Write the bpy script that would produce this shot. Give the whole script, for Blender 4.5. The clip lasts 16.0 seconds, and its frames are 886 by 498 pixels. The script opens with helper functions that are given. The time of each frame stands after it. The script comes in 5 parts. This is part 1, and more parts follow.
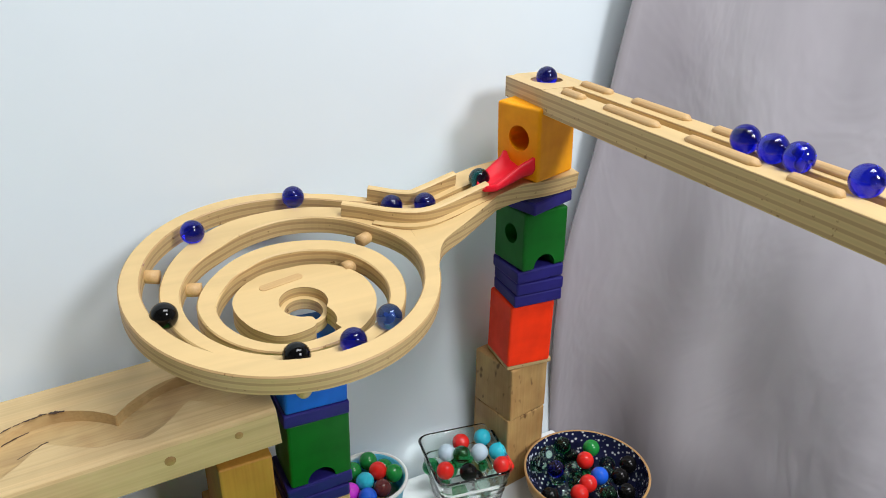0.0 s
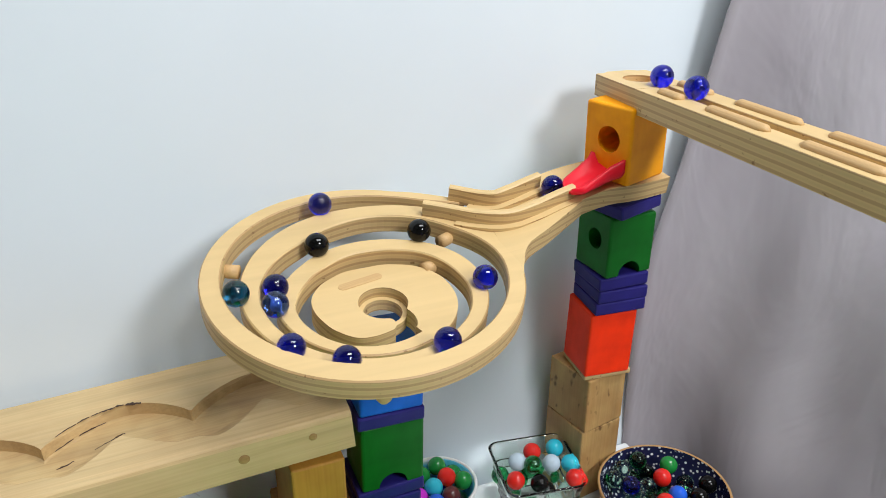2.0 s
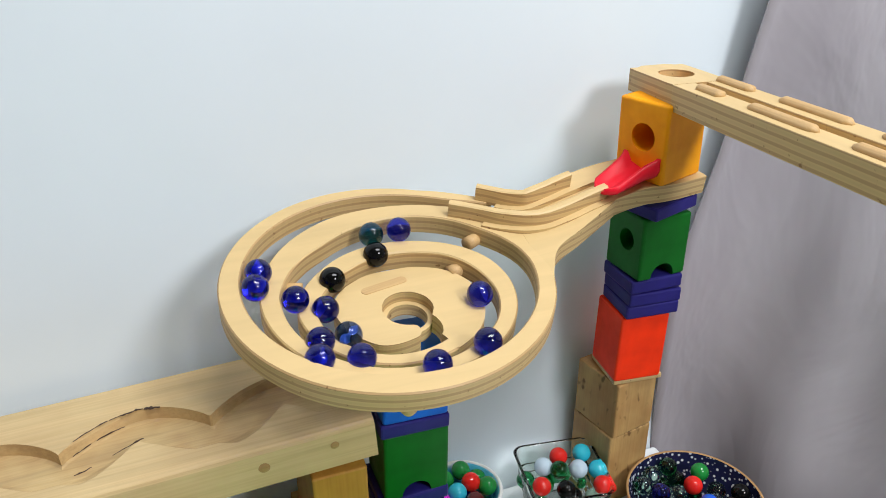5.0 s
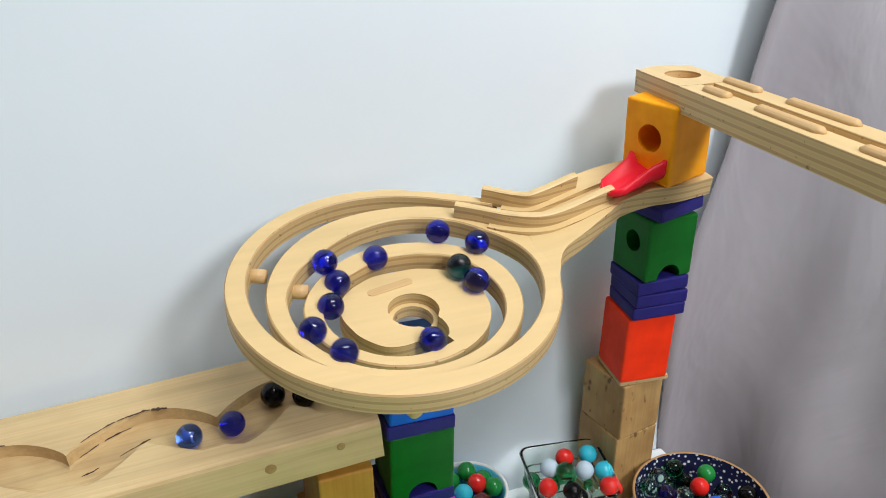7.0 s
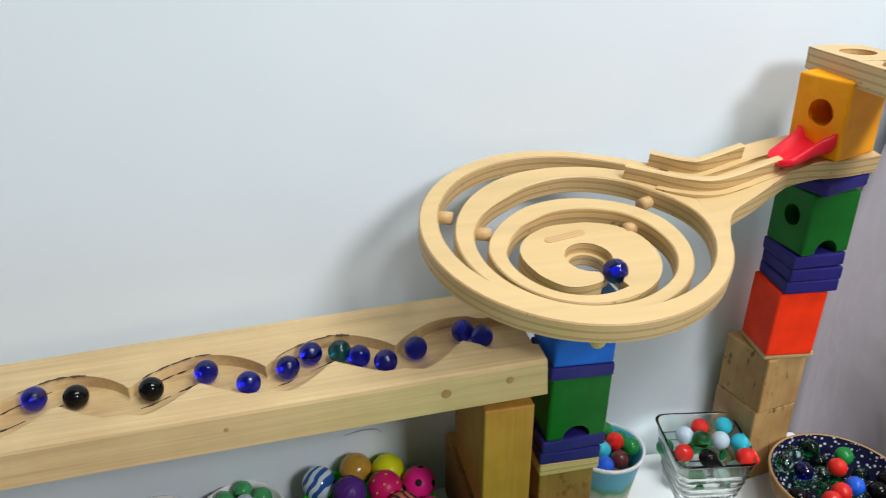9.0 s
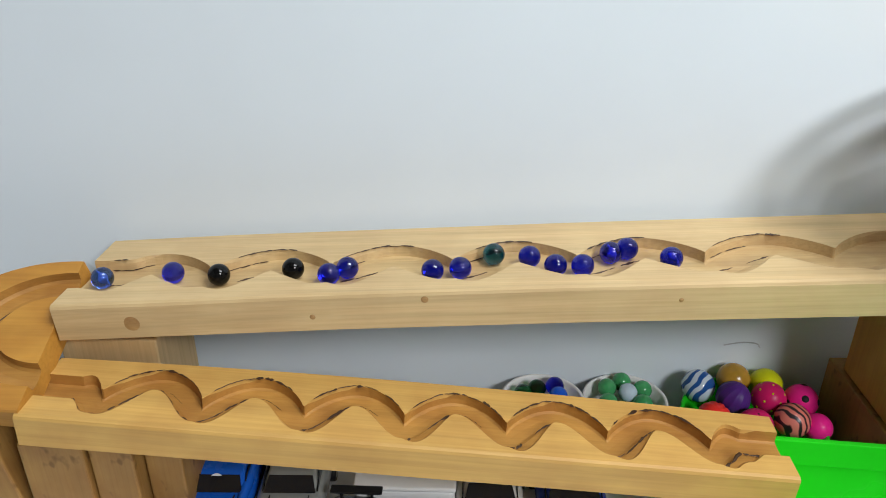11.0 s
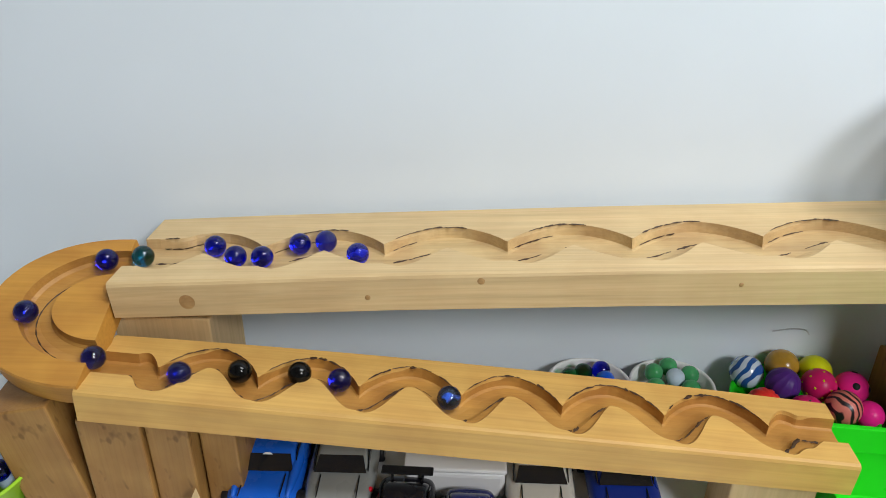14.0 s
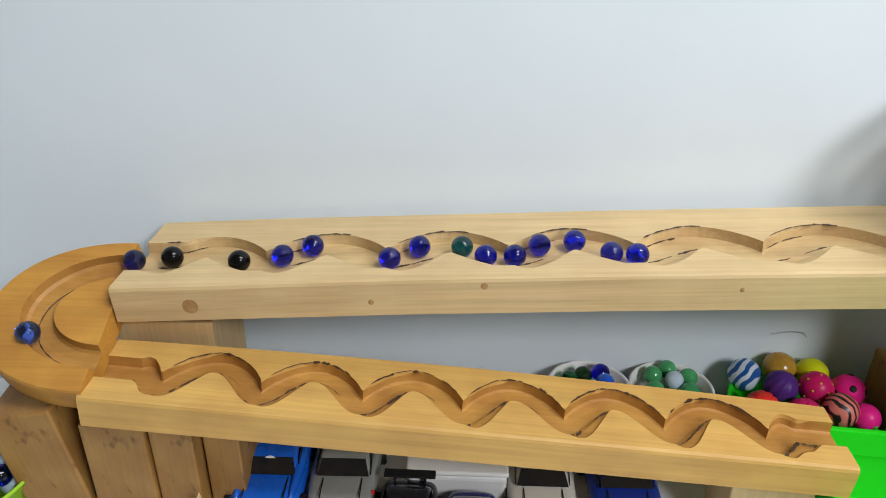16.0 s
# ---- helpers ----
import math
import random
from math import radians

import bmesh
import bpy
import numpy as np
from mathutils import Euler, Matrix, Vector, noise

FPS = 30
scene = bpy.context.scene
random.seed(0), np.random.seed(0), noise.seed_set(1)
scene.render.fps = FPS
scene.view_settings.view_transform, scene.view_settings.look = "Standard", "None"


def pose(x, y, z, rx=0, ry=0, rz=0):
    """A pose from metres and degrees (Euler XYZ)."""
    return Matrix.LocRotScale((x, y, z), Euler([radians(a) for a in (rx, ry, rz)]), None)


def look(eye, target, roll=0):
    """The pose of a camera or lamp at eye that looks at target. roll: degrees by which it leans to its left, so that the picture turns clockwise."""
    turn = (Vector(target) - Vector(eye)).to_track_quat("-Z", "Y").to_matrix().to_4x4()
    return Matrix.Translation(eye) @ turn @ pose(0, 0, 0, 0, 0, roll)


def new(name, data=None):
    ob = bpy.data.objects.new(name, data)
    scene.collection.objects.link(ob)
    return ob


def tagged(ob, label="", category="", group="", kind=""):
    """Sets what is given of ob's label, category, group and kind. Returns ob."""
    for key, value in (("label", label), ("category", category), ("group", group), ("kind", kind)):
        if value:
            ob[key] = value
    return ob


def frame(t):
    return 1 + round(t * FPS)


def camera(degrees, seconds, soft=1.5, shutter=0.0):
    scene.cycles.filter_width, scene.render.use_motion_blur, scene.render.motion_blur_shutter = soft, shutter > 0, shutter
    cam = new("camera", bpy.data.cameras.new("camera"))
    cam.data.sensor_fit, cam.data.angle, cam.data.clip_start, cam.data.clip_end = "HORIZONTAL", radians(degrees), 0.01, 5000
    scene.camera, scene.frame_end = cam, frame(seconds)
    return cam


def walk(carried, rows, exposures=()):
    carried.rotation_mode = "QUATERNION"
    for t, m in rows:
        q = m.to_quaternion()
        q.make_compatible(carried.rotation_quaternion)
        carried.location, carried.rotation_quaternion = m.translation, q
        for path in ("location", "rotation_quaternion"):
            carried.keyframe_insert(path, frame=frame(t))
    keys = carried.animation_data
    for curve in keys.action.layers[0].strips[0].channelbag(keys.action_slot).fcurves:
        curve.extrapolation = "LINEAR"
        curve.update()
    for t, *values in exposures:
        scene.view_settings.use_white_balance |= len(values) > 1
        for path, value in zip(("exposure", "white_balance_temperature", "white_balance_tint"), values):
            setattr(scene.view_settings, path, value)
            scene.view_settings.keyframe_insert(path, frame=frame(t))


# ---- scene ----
cam = camera(60.66, 16.0, soft=0.9, shutter=0.15)
PATH = [
    (0, (-0.30255, -0.46952, 0.50942), (-0.09615, -0.06487, 0.30049), 0.15),
    (0.5, (-0.30327, -0.46377, 0.50788), (-0.10416, -0.05562, 0.29867), 0.16),
    (1, (-0.30547, -0.45881, 0.50705), (-0.11535, -0.04615, 0.29833), 0.09),
    (1.5, (-0.30761, -0.45249, 0.50661), (-0.12798, -0.03557, 0.29706), 0.01),
    (2, (-0.31058, -0.44514, 0.50432), (-0.13868, -0.02536, 0.29399), 0.08),
    (2.5, (-0.30987, -0.43993, 0.50322), (-0.14504, -0.01800, 0.29155), -0.14),
    (3, (-0.30885, -0.43528, 0.50284), (-0.14517, -0.01382, 0.28934), -0.13),
    (3.5, (-0.30801, -0.43349, 0.50358), (-0.14643, -0.01189, 0.28878), -0.23),
    (4, (-0.30747, -0.42744, 0.50433), (-0.14716, -0.00614, 0.28797), -0.27),
    (6.5, (-0.30496, -0.42404, 0.50614), (-0.15083, -0.00122, 0.28825), -0.50),
    (7, (-0.30578, -0.42450, 0.50662), (-0.15212, -0.00146, 0.28884), -0.57),
    (7.5, (-0.30405, -0.42485, 0.50685), (-0.15146, -0.00182, 0.28832), -0.59),
    (8, (-0.30222, -0.42808, 0.50810), (-0.15317, -0.00376, 0.28963), -0.63),
    (8.5, (-0.31972, -0.43874, 0.50385), (-0.18592, -0.00863, 0.28682), -0.03),
    (9, (-0.37759, -0.45409, 0.49094), (-0.27749, -0.01458, 0.27458), 0.10),
    (9.5, (-0.45214, -0.46948, 0.46682), (-0.39123, -0.02371, 0.24869), 0.12),
    (10, (-0.50374, -0.48642, 0.44568), (-0.48544, -0.03936, 0.22251), -0.37),
    (10.2, (-0.52139, -0.49296, 0.43918), (-0.51543, -0.04472, 0.21772), -0.49),
    (12.5, (-0.61044, -0.49189, 0.43679), (-0.63002, -0.05048, 0.20275), 0.29),
    (13, (-0.60577, -0.49080, 0.43751), (-0.62701, -0.04996, 0.20255), 0.15),
    (13.5, (-0.60505, -0.49105, 0.43674), (-0.62586, -0.04988, 0.20236), 0.21),
    (14, (-0.60642, -0.49235, 0.43386), (-0.62539, -0.05049, 0.20061), 0.35),
    (14.5, (-0.60577, -0.49060, 0.43723), (-0.62643, -0.04967, 0.20238), 0.19),
    (15, (-0.60972, -0.49161, 0.43707), (-0.63007, -0.05039, 0.20274), 0.21),
    (15.5, (-0.61059, -0.49535, 0.43996), (-0.62971, -0.05371, 0.20633), 0.37),
    (16, (-0.61516, -0.49207, 0.43968), (-0.62799, -0.05092, 0.20469), 0.79),
]
walk(cam, [(t, look(eye, target, roll)) for t, eye, target, roll in PATH], [(0.0, 0.27), (8.5, 0.29), (10.0, 0.40), (12.3, 0.50), (16.0, 0.50)])

# ---- light ----
def lamp(name, kind, m, energy, size, color, sizey=None):
    d = bpy.data.lights.new(name, kind)
    d.energy, d.color = energy, color
    d.shape, d.size, d.size_y = "RECTANGLE", size, sizey or size
    ob = new(name, d)
    ob.matrix_world = m
    return ob


w = bpy.data.worlds.new("room_air")
scene.world = w
w.use_nodes = True
w.node_tree.nodes["Background"].inputs[0].default_value = (0.80, 0.90, 1.0, 1)
w.node_tree.nodes["Background"].inputs[1].default_value = 0.07
lamp("window_daylight", "AREA", look((0.42, -1.55, 1.35), (-0.3, 0.0, 0.15)), 17, 0.42, (0.96, 0.97, 1.0), 0.42)
lamp("ceiling_light", "AREA", look((0.32, -0.62, 1.93), (0.32, -0.62, 0.0)), 26.5, 1.1, (0.95, 0.98, 1.0), 0.5)


# ---- materials ----
def nodes_of(name):
    m = bpy.data.materials.new(name)
    m.use_nodes = True
    nt = m.node_tree
    return m, nt, nt.nodes["Principled BSDF"]


def link(nt, a, b):
    nt.links.new(a, b)


def add(nt, kind, **inputs):
    nd = nt.nodes.new(kind)
    for k, v in inputs.items():
        nd.inputs[k.replace("_", " ")].default_value = v
    return nd


def ramp(nt, fac, stops):
    r = nt.nodes.new("ShaderNodeValToRGB")
    while len(r.color_ramp.elements) < len(stops):
        r.color_ramp.elements.new(0.5)
    for e, (p, c) in zip(r.color_ramp.elements, stops):
        e.position, e.color = p, (*c, 1)
    link(nt, fac, r.inputs[0])
    return r


def bumped(nt, bsdf, height, strength, distance):
    b = add(nt, "ShaderNodeBump", Strength=strength, Distance=distance)
    link(nt, height, b.inputs["Height"])
    link(nt, b.outputs[0], bsdf.inputs["Normal"])


def shade(c, f):
    return tuple(min(1.0, v * f) for v in c)


def mixed(nt, kind, fac, a, b):
    mx = nt.nodes.new("ShaderNodeMix")
    mx.data_type, mx.blend_type = "RGBA", kind
    mx.inputs[0].default_value = fac
    link(nt, a, mx.inputs[6])
    if hasattr(b, "links"):
        link(nt, b, mx.inputs[7])
    else:
        mx.inputs[7].default_value = (*b, 1)
    return mx


def wood(name, base, grain=(3, 60, 60), rough=0.55, stain=0.25, spots=0.0):
    """Sawn softwood with its grain along the object's x axis."""
    m, nt, bs = nodes_of(name)
    co = nt.nodes.new("ShaderNodeTexCoord")
    mp = add(nt, "ShaderNodeMapping", Scale=grain)
    link(nt, co.outputs["Object"], mp.inputs[0])
    n1 = add(nt, "ShaderNodeTexNoise", Scale=1.6, Detail=5.0, Roughness=0.55, Distortion=0.6)
    link(nt, mp.outputs[0], n1.inputs["Vector"])
    c1 = ramp(nt, n1.outputs["Fac"], [(0.30, shade(base, 0.86)), (0.50, base), (0.72, shade(base, 1.12))])
    mp2 = add(nt, "ShaderNodeMapping", Scale=(grain[0] * 2.4, grain[1] * 7, grain[2] * 7))
    link(nt, co.outputs["Object"], mp2.inputs[0])
    n2 = add(nt, "ShaderNodeTexNoise", Scale=1.5, Detail=3.0)
    link(nt, mp2.outputs[0], n2.inputs["Vector"])
    c2 = ramp(nt, n2.outputs["Fac"], [(0.3, (0.86, 0.82, 0.75)), (0.6, (1, 1, 1))])
    mx = mixed(nt, "MULTIPLY", 0.7, c1.outputs[0], c2.outputs[0])
    n3 = add(nt, "ShaderNodeTexNoise", Scale=22.0, Detail=3.0)
    link(nt, co.outputs["Object"], n3.inputs["Vector"])
    c3 = ramp(nt, n3.outputs["Fac"], [(0.40, (1 - stain * 0.6, 1 - stain * 0.85, 1 - stain)), (0.62, (1, 1, 1))])
    my = mixed(nt, "MULTIPLY", 0.8, mx.outputs[2], c3.outputs[0])
    if spots:
        n4 = add(nt, "ShaderNodeTexNoise", Scale=75.0, Detail=2.0, Roughness=0.7)
        mp4 = add(nt, "ShaderNodeMapping", Scale=(0.6, 1.0, 1.0))
        link(nt, co.outputs["Object"], mp4.inputs[0]); link(nt, mp4.outputs[0], n4.inputs["Vector"])
        c4 = ramp(nt, n4.outputs["Fac"], [(0.59, (1, 1, 1)), (0.67, (1 - spots, 1 - spots * 1.1, 1 - spots * 1.2))])
        my = mixed(nt, "MULTIPLY", 1.0, my.outputs[2], c4.outputs[0])
    link(nt, my.outputs[2], bs.inputs["Base Color"])
    bs.inputs["Roughness"].default_value = rough
    bumped(nt, bs, n2.outputs["Fac"], 0.25, 0.0006)
    return m


def plywood(name, base, dark, layer=0.0021):
    """Birch plywood: pale faces, veneer layers along z on the cut edges."""
    m, nt, bs = nodes_of(name)
    co = nt.nodes.new("ShaderNodeTexCoord")
    sp = nt.nodes.new("ShaderNodeSeparateXYZ")
    link(nt, co.outputs["Object"], sp.inputs[0])
    wob = add(nt, "ShaderNodeTexNoise", Scale=40.0, Detail=2.0)
    link(nt, co.outputs["Object"], wob.inputs["Vector"])
    a1 = nt.nodes.new("ShaderNodeMath"); a1.operation = "MULTIPLY_ADD"
    link(nt, wob.outputs["Fac"], a1.inputs[0]); a1.inputs[1].default_value = 0.0007
    link(nt, sp.outputs[2], a1.inputs[2])
    a2 = nt.nodes.new("ShaderNodeMath"); a2.operation = "DIVIDE"
    link(nt, a1.outputs[0], a2.inputs[0]); a2.inputs[1].default_value = layer * 2
    a3 = nt.nodes.new("ShaderNodeMath"); a3.operation = "PINGPONG"
    link(nt, a2.outputs[0], a3.inputs[0]); a3.inputs[1].default_value = 0.5
    edge = ramp(nt, a3.outputs[0], [(0.14, dark), (0.24, base), (0.42, shade(base, 0.92))])
    burn = add(nt, "ShaderNodeTexNoise", Scale=210.0, Detail=2.0, Roughness=0.7)
    link(nt, co.outputs["Object"], burn.inputs["Vector"])
    bc = ramp(nt, burn.outputs["Fac"], [(0.66, (1, 1, 1)), (0.74, (0.5, 0.4, 0.3))])
    edge = mixed(nt, "MULTIPLY", 1.0, edge.outputs[0], bc.outputs[0])
    mp = add(nt, "ShaderNodeMapping", Scale=(4, 55, 55))
    link(nt, co.outputs["Object"], mp.inputs[0])
    n1 = add(nt, "ShaderNodeTexNoise", Scale=1.7, Detail=5.0, Distortion=0.4)
    link(nt, mp.outputs[0], n1.inputs["Vector"])
    top = ramp(nt, n1.outputs["Fac"], [(0.3, shade(base, 0.94)), (0.65, shade(base, 1.05))])
    ge = nt.nodes.new("ShaderNodeNewGeometry")
    tc = nt.nodes.new("ShaderNodeVectorTransform")
    tc.vector_type, tc.convert_from, tc.convert_to = "NORMAL", "WORLD", "OBJECT"
    link(nt, ge.outputs["True Normal"], tc.inputs[0])
    sn = nt.nodes.new("ShaderNodeSeparateXYZ")
    link(nt, tc.outputs[0], sn.inputs[0])
    ab = nt.nodes.new("ShaderNodeMath"); ab.operation = "ABSOLUTE"
    link(nt, sn.outputs[2], ab.inputs[0])
    gt = nt.nodes.new("ShaderNodeMath"); gt.operation = "GREATER_THAN"
    link(nt, ab.outputs[0], gt.inputs[0]); gt.inputs[1].default_value = 0.75
    mx = nt.nodes.new("ShaderNodeMix"); mx.data_type = "RGBA"
    link(nt, gt.outputs[0], mx.inputs[0])
    link(nt, edge.outputs[2], mx.inputs[6]); link(nt, top.outputs[0], mx.inputs[7])
    link(nt, mx.outputs[2], bs.inputs["Base Color"])
    bs.inputs["Roughness"].default_value = 0.5
    bumped(nt, bs, n1.outputs["Fac"], 0.15, 0.0004)
    return m


def paint(name, base, rough=0.42, wear=0.12, scale=60.0, coat=0.0):
    m, nt, bs = nodes_of(name)
    co = nt.nodes.new("ShaderNodeTexCoord")
    n1 = add(nt, "ShaderNodeTexNoise", Scale=scale, Detail=4.0)
    link(nt, co.outputs["Object"], n1.inputs["Vector"])
    c = ramp(nt, n1.outputs["Fac"], [(0.3, shade(base, 1 - wear)), (0.7, shade(base, 1 + wear))])
    link(nt, c.outputs[0], bs.inputs["Base Color"])
    r = ramp(nt, n1.outputs["Fac"], [(0.3, (rough + 0.06,) * 3), (0.7, (rough - 0.05,) * 3)])
    link(nt, r.outputs[0], bs.inputs["Roughness"])
    bs.inputs["Coat Weight"].default_value = coat
    bs.inputs["Specular IOR Level"].default_value = 0.5 if rough < 0.2 else 0.22
    n2 = add(nt, "ShaderNodeTexNoise", Scale=scale * 8, Detail=2.0)
    link(nt, co.outputs["Object"], n2.inputs["Vector"])
    bumped(nt, bs, n2.outputs["Fac"], 0.06, 0.0005)
    return m


def glass(name, tint, rough=0.0, ior=1.5):
    m, nt, bs = nodes_of(name)
    bs.inputs["Base Color"].default_value = (*tint, 1)
    bs.inputs["Transmission Weight"].default_value = 1.0
    bs.inputs["Roughness"].default_value = rough
    bs.inputs["IOR"].default_value = ior
    return m


def swirl(name, a, b, scale=90.0, rough=0.08, thr=0.5):
    """Opaque glossy ball with streaks of a second colour."""
    m, nt, bs = nodes_of(name)
    co = nt.nodes.new("ShaderNodeTexCoord")
    wv = add(nt, "ShaderNodeTexWave", Scale=scale, Distortion=6.0, Detail=2.0)
    link(nt, co.outputs["Object"], wv.inputs["Vector"])
    c = ramp(nt, wv.outputs["Fac"], [(thr - 0.12, a), (thr + 0.12, b)])
    link(nt, c.outputs[0], bs.inputs["Base Color"])
    bs.inputs["Roughness"].default_value = rough
    return m


PINE = wood("pale_pine", (0.62, 0.455, 0.232), grain=(2.2, 48, 48), stain=0.14)
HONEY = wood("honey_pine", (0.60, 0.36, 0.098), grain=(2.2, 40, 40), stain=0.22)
DARKPINE = wood("brown_pine", (0.36, 0.195, 0.052), grain=(3.0, 50, 50), stain=0.4, spots=0.4)
# carved amber wood, darkened so its colour carries the shade inside the groove
GROOVE_SHADED = wood("carved_honey_groove_shaded", (0.45, 0.228, 0.048), grain=(6, 60, 60), stain=0.45)
GROOVE_PALE = wood("carved_pale_groove", (0.59, 0.425, 0.205), grain=(6, 60, 60), stain=0.35)
SCORCH = wood("burnt_line", (0.060, 0.028, 0.010), grain=(30, 200, 200), stain=0.6)
BIRCH = plywood("birch_plywood", (0.63, 0.445, 0.205), (0.46, 0.295, 0.13), 0.0026)
KNOT = wood("pine_knot", (0.46, 0.29, 0.115), grain=(60, 60, 60), stain=0.5)
AMBERPINE = wood("amber_pine", (0.52, 0.255, 0.040), grain=(2.5, 34, 34), stain=0.3)
TANPINE = wood("tan_pine", (0.54, 0.34, 0.13), grain=(3.0, 50, 50), stain=0.5, spots=0.65)
DOWEL = wood("beech_dowel", (0.63, 0.42, 0.19), grain=(4, 90, 90))
ORANGE = paint("orange_paint", (0.98, 0.36, 0.003), 0.45)
GREEN = paint("green_paint", (0.003, 0.115, 0.010), 0.42)
REDOR = paint("vermilion_paint", (0.95, 0.035, 0.003), 0.45)
NAVY = paint("navy_paint", (0.020, 0.016, 0.155), 0.45)
BLUE = paint("blue_paint", (0.007, 0.12, 0.58), 0.42)
HOTRED = paint("red_plastic", (0.80, 0.012, 0.030), 0.32, 0.05)
LIME = paint("green_plastic", (0.018, 0.60, 0.014), 0.3, 0.06, 20)
LIMEPALE = paint("lime_bowl", (0.30, 0.55, 0.03), 0.35, 0.05, 20)
WHITEPL = paint("white_plastic", (0.78, 0.78, 0.77), 0.35, 0.03, 20)
# dark paint for the unseen room sides, chosen to cut fill light and reflections
ROOMP = paint("unseen_room_dark_paint", (0.30, 0.29, 0.27), 0.7, 0.05, 4)
WALLP = paint("white_wall_paint", (0.705, 0.775, 0.825), 0.6, 0.02, 6)
TABLEP = paint("white_laminate", (0.72, 0.74, 0.75), 0.35, 0.03, 10)
BLACKPL = paint("black_rubber", (0.012, 0.012, 0.013), 0.5, 0.1)
CLEAR = glass("clear_glass", (0.90, 0.95, 0.92))
M_BLUE = glass("blue_glass", (0.006, 0.014, 0.84))
M_NAVY = glass("deep_blue_glass", (0.004, 0.009, 0.66))
M_TEAL = glass("teal_glass", (0.007, 0.13, 0.25))
M_CLEAR = glass("pale_blue_glass", (0.06, 0.16, 0.74))
M_GREEN = glass("bottle_green_glass", (0.03, 0.40, 0.12))
M_AQUA = glass("pale_green_glass", (0.60, 0.85, 0.72))
M_BLACK = paint("black_glass", (0.003, 0.003, 0.003), 0.06, 0.1)
M_BLACK.node_tree.nodes["Principled BSDF"].inputs["Specular IOR Level"].default_value = 0.28
M_RED = paint("red_opaque_glass", (0.70, 0.018, 0.012), 0.06, 0.1)
M_GRN = paint("green_opaque_glass", (0.012, 0.22, 0.04), 0.07, 0.2)
M_MINT = paint("mint_opaque_glass", (0.06, 0.34, 0.12), 0.10, 0.2)
M_SKY = paint("turquoise_opaque_glass", (0.03, 0.46, 0.60), 0.07, 0.15)
M_MILK = paint("milky_blue_glass", (0.50, 0.62, 0.72), 0.07, 0.1)
M_OPBLUE = paint("blue_opaque_glass", (0.012, 0.10, 0.62), 0.07, 0.2)
M_BROWN = paint("brown_opaque_glass", (0.10, 0.02, 0.02), 0.07, 0.2)
M_PINK = paint("magenta_opaque_glass", (0.55, 0.03, 0.55), 0.07, 0.2)


# ---- mesh helpers ----
def done(name, bm, mat, smooth=False):
    bmesh.ops.recalc_face_normals(bm, faces=bm.faces[:])
    me = bpy.data.meshes.new(name)
    bm.to_mesh(me)
    bm.free()
    for mm in mat if isinstance(mat, (list, tuple)) else [mat]:
        me.materials.append(mm)
    if smooth:
        me.polygons.foreach_set("use_smooth", [True] * len(me.polygons))
    return me


def part(name, bm, mat, parent, label="", m=None, smooth=False):
    ob = new(name, done(name, bm, mat, smooth))
    ob.parent = parent
    if m is not None:
        ob.matrix_basis = m
    return tagged(ob, label)


def thing(name, m, label, category, group="", kind=""):
    ob = new(name)
    ob.empty_display_size = 0.01
    ob.matrix_basis = m
    return tagged(ob, label, category, group, kind)


def solid(name, bm, mat, m, label, category, group="", kind="", smooth=False):
    ob = new(name, done(name, bm, mat, smooth))
    ob.matrix_basis = m
    return tagged(ob, label, category, group, kind)


def box(x0, x1, y0, y1, z0, z1, bev=0.0, seg=2, bm=None):
    own = bmesh.new()
    bmesh.ops.create_cube(own, size=1)
    for v in own.verts:
        v.co = Vector((x0 + (v.co.x + 0.5) * (x1 - x0), y0 + (v.co.y + 0.5) * (y1 - y0), z0 + (v.co.z + 0.5) * (z1 - z0)))
    if bev:
        bmesh.ops.bevel(own, geom=own.edges[:], offset=bev, segments=seg, profile=0.5, affect="EDGES")
    if bm is None:
        return own
    me = bpy.data.meshes.new("tmp")
    own.to_mesh(me)
    own.free()
    bm.from_mesh(me)
    bpy.data.meshes.remove(me)
    return bm


def lathe(profile, n=48, bm=None):
    """A body turned about z from (radius, height) pairs."""
    bm = bm or bmesh.new()
    rings = []
    for r, z in profile:
        if r < 1e-6:
            rings.append([bm.verts.new((0, 0, z))])
        else:
            rings.append([bm.verts.new((r * math.cos(2 * math.pi * k / n), r * math.sin(2 * math.pi * k / n), z)) for k in range(n)])
    for a, b in zip(rings, rings[1:]):
        for k in range(n):
            q = [a[k % len(a)], a[(k + 1) % len(a)], b[(k + 1) % len(b)], b[k % len(b)]]
            q = list(dict.fromkeys(q))
            if len(q) > 2:
                bm.faces.new(q)
    return bm


def ball(r, seg=32, rings=20):
    bm = bmesh.new()
    bmesh.ops.create_uvsphere(bm, u_segments=seg, v_segments=rings, radius=r)
    return bm


def prism(poly, z0, z1, bm=None):
    bm = bm or bmesh.new()
    a = [bm.verts.new((x, y, z0)) for x, y in poly]
    b = [bm.verts.new((x, y, z1)) for x, y in poly]
    bm.faces.new(a[::-1]), bm.faces.new(b)
    k = len(poly)
    for i in range(k):
        bm.faces.new((a[i], a[(i + 1) % k], b[(i + 1) % k], b[i]))
    return bm


